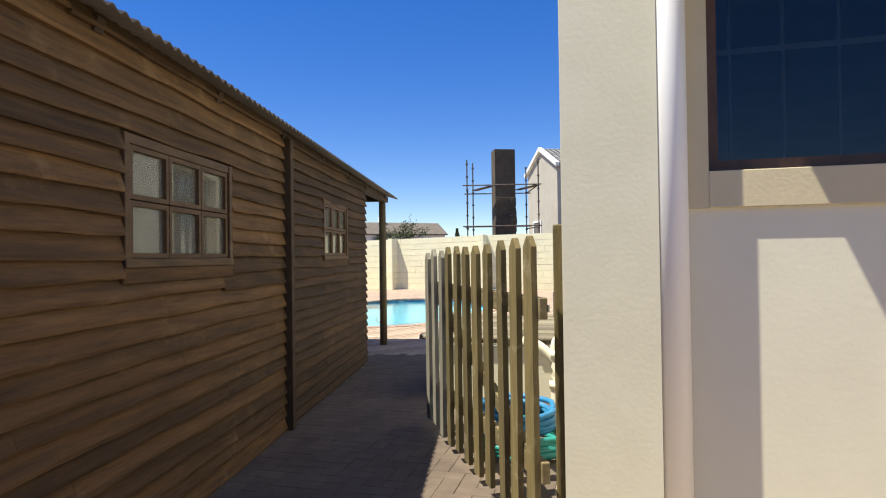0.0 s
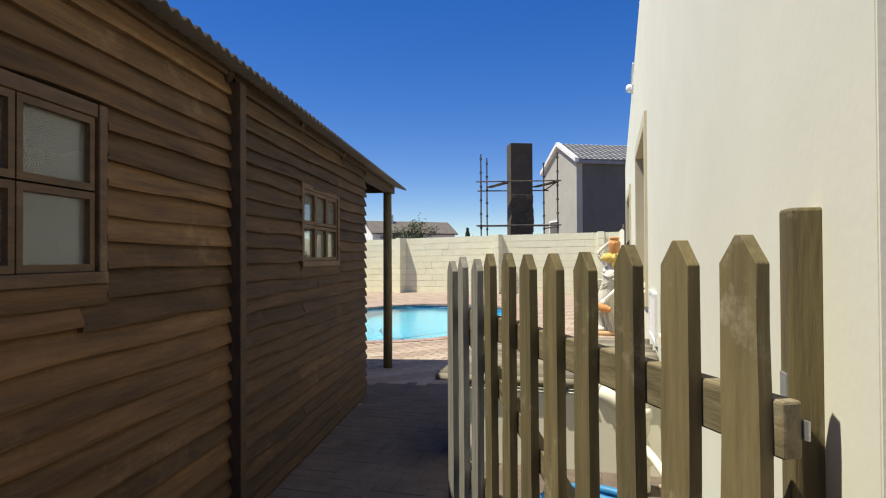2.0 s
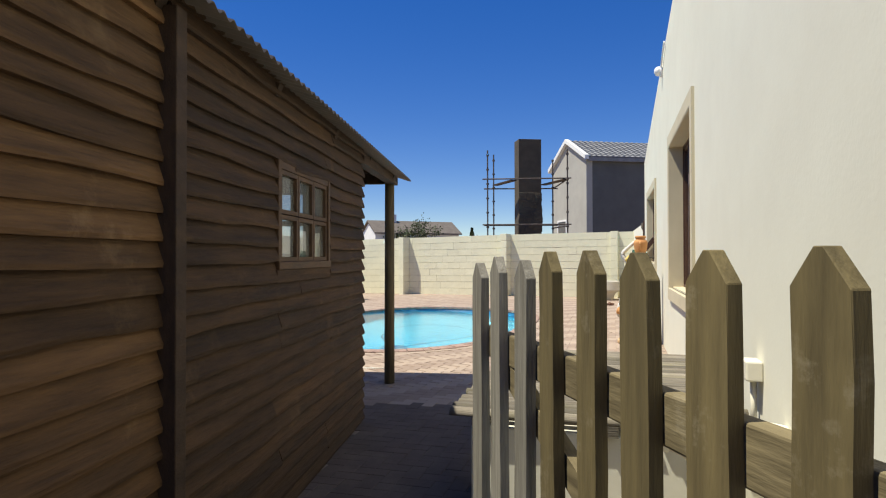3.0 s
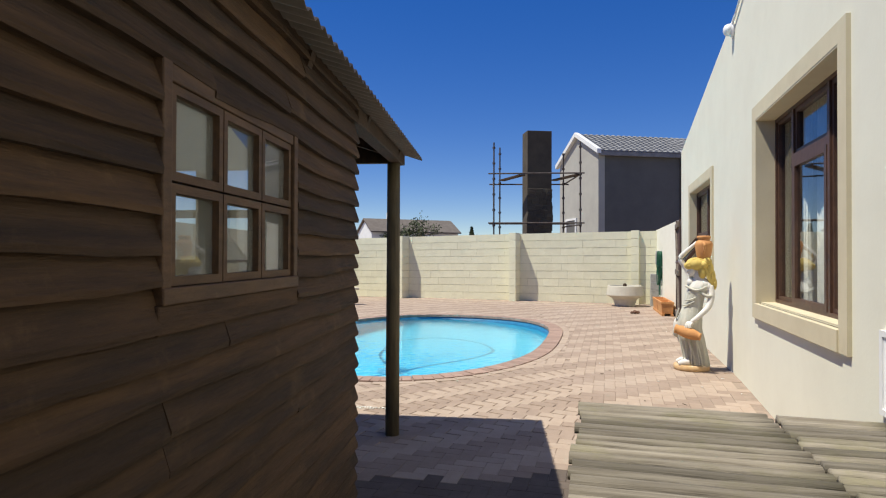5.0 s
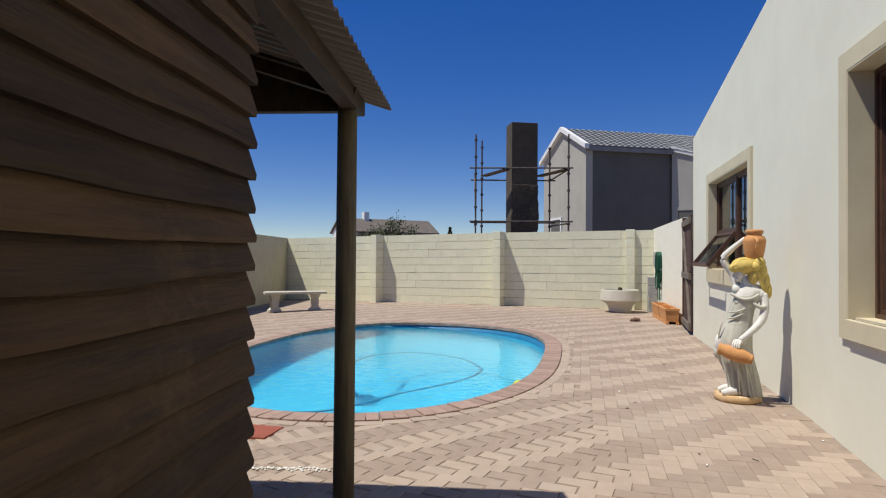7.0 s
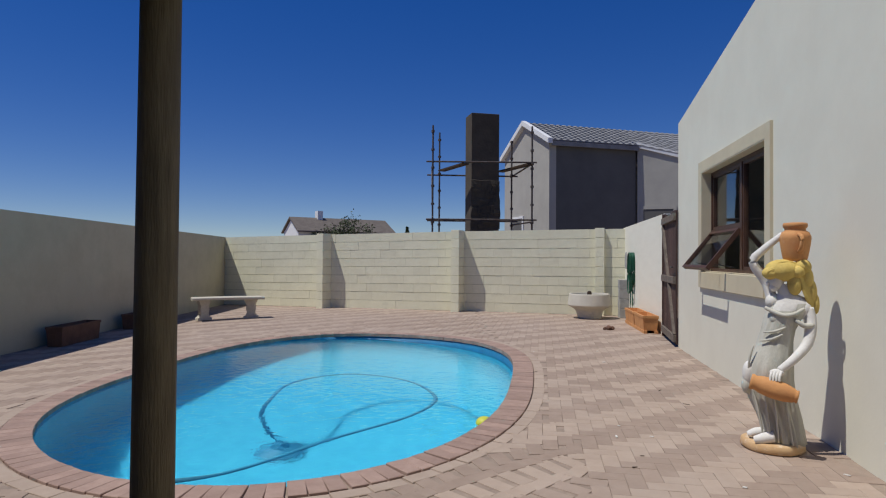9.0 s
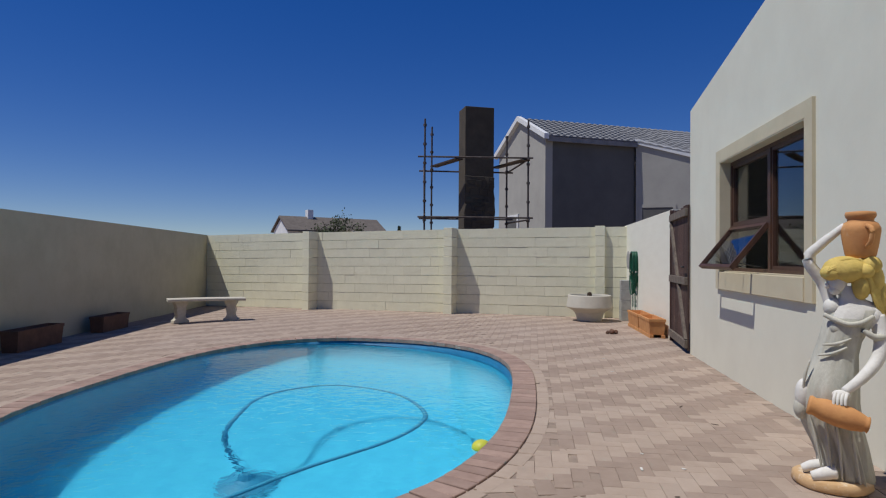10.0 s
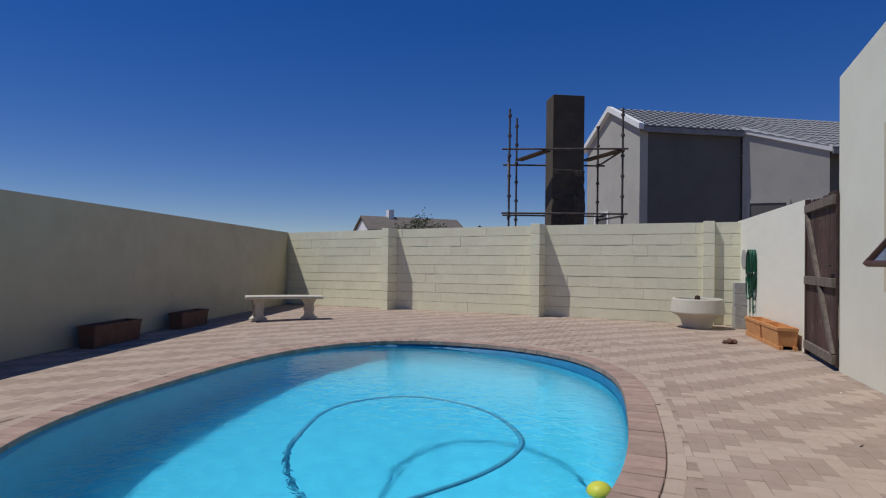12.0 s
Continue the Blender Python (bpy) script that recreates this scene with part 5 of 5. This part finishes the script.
fh = build_far_house(-11.7, 50.6, 7.4, 3.4, 4.15, 3.2, 31, "low far house with a white gable and grey roof")
ch = part("flue", boxes((1.9, 2.3, -0.3, 0.3, 3.6, 4.75)), WHITE, fh, "white flue")


def build_tree(x, y, h, w, seed, label, conifer=False):
    t = thing("tree", pose(x, y, -0.1), label, "tree")
    rnd = random.Random(seed)
    bm = rod(bmesh.new(), (0, 0, 0), (0, 0, h * 0.6), 0.13, 10, 0.06)
    for k in range(7):
        a = rnd.uniform(0, 6.28)
        rod(bm, (0, 0, h * rnd.uniform(0.3, 0.55)), (w * 0.35 * math.cos(a), w * 0.35 * math.sin(a), h * rnd.uniform(0.65, 0.9)), 0.05, 6, 0.015)
    part("trunk", bm, BARK, t)
    verts, faces = [], []
    clumps = [(Vector((rnd.gauss(0, w * 0.22), rnd.gauss(0, w * 0.22), h * rnd.uniform(0.45, 0.95))), rnd.uniform(0.25, 0.5) * w * 0.4) for _ in range(26)]
    for i in range(2600):
        if conifer:
            z = rnd.uniform(0.15, 1.0)
            a = rnd.uniform(0, 6.28)
            r = w * 0.5 * (1.05 - z) * rnd.uniform(0.4, 1.1)
            p = Vector((r * math.cos(a), r * math.sin(a), z * h))
        else:
            c, r = rnd.choice(clumps)
            p = c + Vector((rnd.gauss(0, r * 0.5), rnd.gauss(0, r * 0.5), rnd.gauss(0, r * 0.42)))
        u = Vector((rnd.gauss(0, 1), rnd.gauss(0, 1), rnd.gauss(0, 1))).normalized() * rnd.uniform(0.06, 0.13)
        v = u.cross(Vector((rnd.gauss(0, 1), rnd.gauss(0, 1), rnd.gauss(0, 1)))).normalized() * rnd.uniform(0.03, 0.06)
        b = len(verts)
        verts += [p - u, p + v, p + u, p - v]
        faces.append((b, b + 1, b + 2, b + 3))
    me = bpy.data.meshes.new("crown")
    me.from_pydata(verts, [], faces)
    me.materials.append(LEAF)
    c = new("crown", me)
    c.parent = t


build_tree(-7.6, 49.0, 4.15, 3.9, 11, "broad olive-green tree beyond the garden wall")
build_tree(-3.2, 50.0, 3.6, 1.5, 12, "small dark conical tree beyond the garden wall", True)


# ---- loose bits on the paving ----
def build_pebbles():
    bm = bmesh.new()
    rnd = random.Random(31)
    for _ in range(90):
        x, y, r = rnd.uniform(-2.2, -1.6), 8.72 + rnd.gauss(0, 0.016), rnd.uniform(0.006, 0.013)
        bmesh.ops.create_icosphere(bm, subdivisions=1, radius=r, matrix=Matrix.Translation((x, y, ground_z(x, y) + r * 0.4)) @ Matrix.Diagonal((1, 0.8, 0.6, 1)))
    solid("pebbles", bm, WHITESTONE, "strip of small pale pebbles in the paving", "pebbles", "stuff")


def build_litter():
    rnd = random.Random(32)
    bm, leaves = bmesh.new(), bmesh.new()
    for k in range(26):
        x, y = rnd.uniform(0.2, 2.0), rnd.uniform(8.9, 14.5)
        if x > 0.36 + (y - 2.18) * 0.167 - 0.1:
            continue
        l, w = (rnd.uniform(0.008, 0.02), rnd.uniform(0.003, 0.006)) if k % 3 else (rnd.uniform(0.012, 0.028), rnd.uniform(0.002, 0.004))
        box(bm if k % 3 else leaves, -l, l, -w, w, 0.0, 0.004, m=pose(x, y, ground_z(x, y) + 0.002, rnd.uniform(-6, 6), rnd.uniform(-8, 8), rnd.uniform(0, 180)))
    solid("paper_scraps", bm, WHITESTONE, "tiny pale scraps scattered on the paving", "litter", "stuff")
    solid("twigs", leaves, BARK, "small dark twigs scattered on the paving", "litter", "stuff")


build_pebbles()
build_litter()


# ---- coping and paving, brick by brick ----
def brick_mesh(name, l, w, mat, h=0.05, e=0.0035):
    v = [(sx * (l / 2), sy * (w / 2), -h) for sx, sy in ((-1, -1), (1, -1), (1, 1), (-1, 1))]
    v += [(sx * (l / 2), sy * (w / 2), -e) for sx, sy in ((-1, -1), (1, -1), (1, 1), (-1, 1))]
    v += [(sx * (l / 2 - e), sy * (w / 2 - e), 0) for sx, sy in ((-1, -1), (1, -1), (1, 1), (-1, 1))]
    f = [(8, 9, 10, 11)]
    for b in (0, 4):
        f += [(b + k, b + (k + 1) % 4, b + 4 + (k + 1) % 4, b + 4 + k) for k in range(4)]
    me = bpy.data.meshes.new(name)
    me.from_pydata(v, [], f)
    me.materials.append(mat)
    return me, v, f


def build_coping():
    cope = thing("pool_coping", None, "red clay brick coping round the pool", "coping", kind="structure")
    rnd = random.Random(21)
    pts = [pool_edge(2 * math.pi * i / 2000) for i in range(2001)]
    for off, length, wide, pitch, z in ((0.085, 0.215, 0.098, 0.104, 0.012), (0.25, 0.098, 0.205, 0.215, 0.003)):
        me, _, _ = brick_mesh("brick", length, wide, COPING if wide < length else PAVER)
        walked, nxt = 0.0, 0.0
        ring = [pool_edge(2 * math.pi * i / 2000, off) for i in range(2001)]
        total = sum(math.dist(a, b) for a, b in zip(ring, ring[1:]))
        step = total / round(total / pitch)
        for (ax, ay), (bx, by) in zip(ring, ring[1:]):
            walked += math.hypot(bx - ax, by - ay)
            if walked >= nxt:
                nxt += step
                ob = new("brick", me)
                ob.parent = cope
                ob.matrix_local = pose(ax, ay, ground_z(ax, ay) + z + rnd.uniform(-0.002, 0.002), 0, 0, math.degrees(math.atan2(by - ay, bx - ax)) - 90 + rnd.uniform(-1, 1))


build_coping()


def build_paving():
    pave = thing("paving", None, "herringbone clay brick paving round the pool", "paving", kind="structure")
    rnd = random.Random(22)
    _, v0, f0 = brick_mesh("rest", 0.1982, 0.0982, PAVER, e=0.0025)
    pair = [brick_mesh("paver", 0.1982, 0.0982, mm, e=0.0025)[0] for mm in (PAVER, DARKPAVER)]
    u, w = Vector((0.1649, 0.9863)), Vector((0.9863, -0.1649))
    spots = []
    for i in range(-95, 45):
        for j in range(-35, 235):
            k = (i - j) % 4
            if k == 0:
                c, turn = (0.1 * (i + 1.0), 0.1 * (j + 0.5)), -9.49
            elif k == 3:
                c, turn = (0.1 * (i + 0.5), 0.1 * (j + 1.0)), 80.51
            else:
                continue
            x, y = 0.36 + w.x * c[0] + u.x * c[1], 2.18 + w.y * c[0] + u.y * c[1]
            wall = 0.36 + (y - 2.18) * 0.167
            back = 20.87 - (x + 0.285) * (0.312 if x > -0.285 else 0.41 if x > -3.67 else 0.44)
            if in_pool(x, y, 0.27) or y > back - 0.02 or x > (wall - 0.06 if y < 14.8 else 2.46 + (y - 14.8) * 0.155) or x < -6.62 - 0.02 * max(0, y - 12) or y < -0.6:
                continue
            if y < 6.70 and x < -1.47:
                continue
            spots.append((x, y, turn, ((i - j) // 4) % 2))
    near = sorted(range(len(spots)), key=lambda n: math.hypot(spots[n][0] + 0.2, spots[n][1] - 9.4))[:300]
    chosen = set(near)
    lots = {"pavers": ([], [], PAVER, "clay brick pavers laid in herringbone"), "brown_pavers": ([], [], DARKPAVER, "darker clay brick pavers laid in herringbone"), "grimy_pavers": ([], [], SHADEPAVER, "grimy worn pavers in the passage")}
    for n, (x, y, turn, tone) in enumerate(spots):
        # dark pavers cover the passage and, at its mouth, the shed's shadow zone
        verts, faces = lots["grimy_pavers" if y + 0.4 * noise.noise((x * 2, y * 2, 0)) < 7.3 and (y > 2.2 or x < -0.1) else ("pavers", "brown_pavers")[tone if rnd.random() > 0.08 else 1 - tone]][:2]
        z = ground_z(x, y) + rnd.uniform(-0.0012, 0.0012)
        fall = Vector((ground_z(x - 0.05, y) - ground_z(x + 0.05, y), ground_z(x, y - 0.05) - ground_z(x, y + 0.05), 0.1))
        m = Matrix.Translation((x, y, z)) @ fall.to_track_quat("Z", "Y").to_matrix().to_4x4() @ pose(0, 0, 0, rnd.uniform(-0.3, 0.3), rnd.uniform(-0.3, 0.3), turn + rnd.uniform(-0.7, 0.7))
        if n in chosen:
            ob = new("paver", pair[tone])
            ob.parent = pave
            ob.matrix_local = m
        else:
            b = len(verts)
            verts += [m @ Vector(p) for p in v0]
            faces += [tuple(b + k for k in f) for f in f0]
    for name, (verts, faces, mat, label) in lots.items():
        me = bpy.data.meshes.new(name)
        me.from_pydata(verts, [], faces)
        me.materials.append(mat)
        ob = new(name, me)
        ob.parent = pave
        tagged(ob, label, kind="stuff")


build_paving()
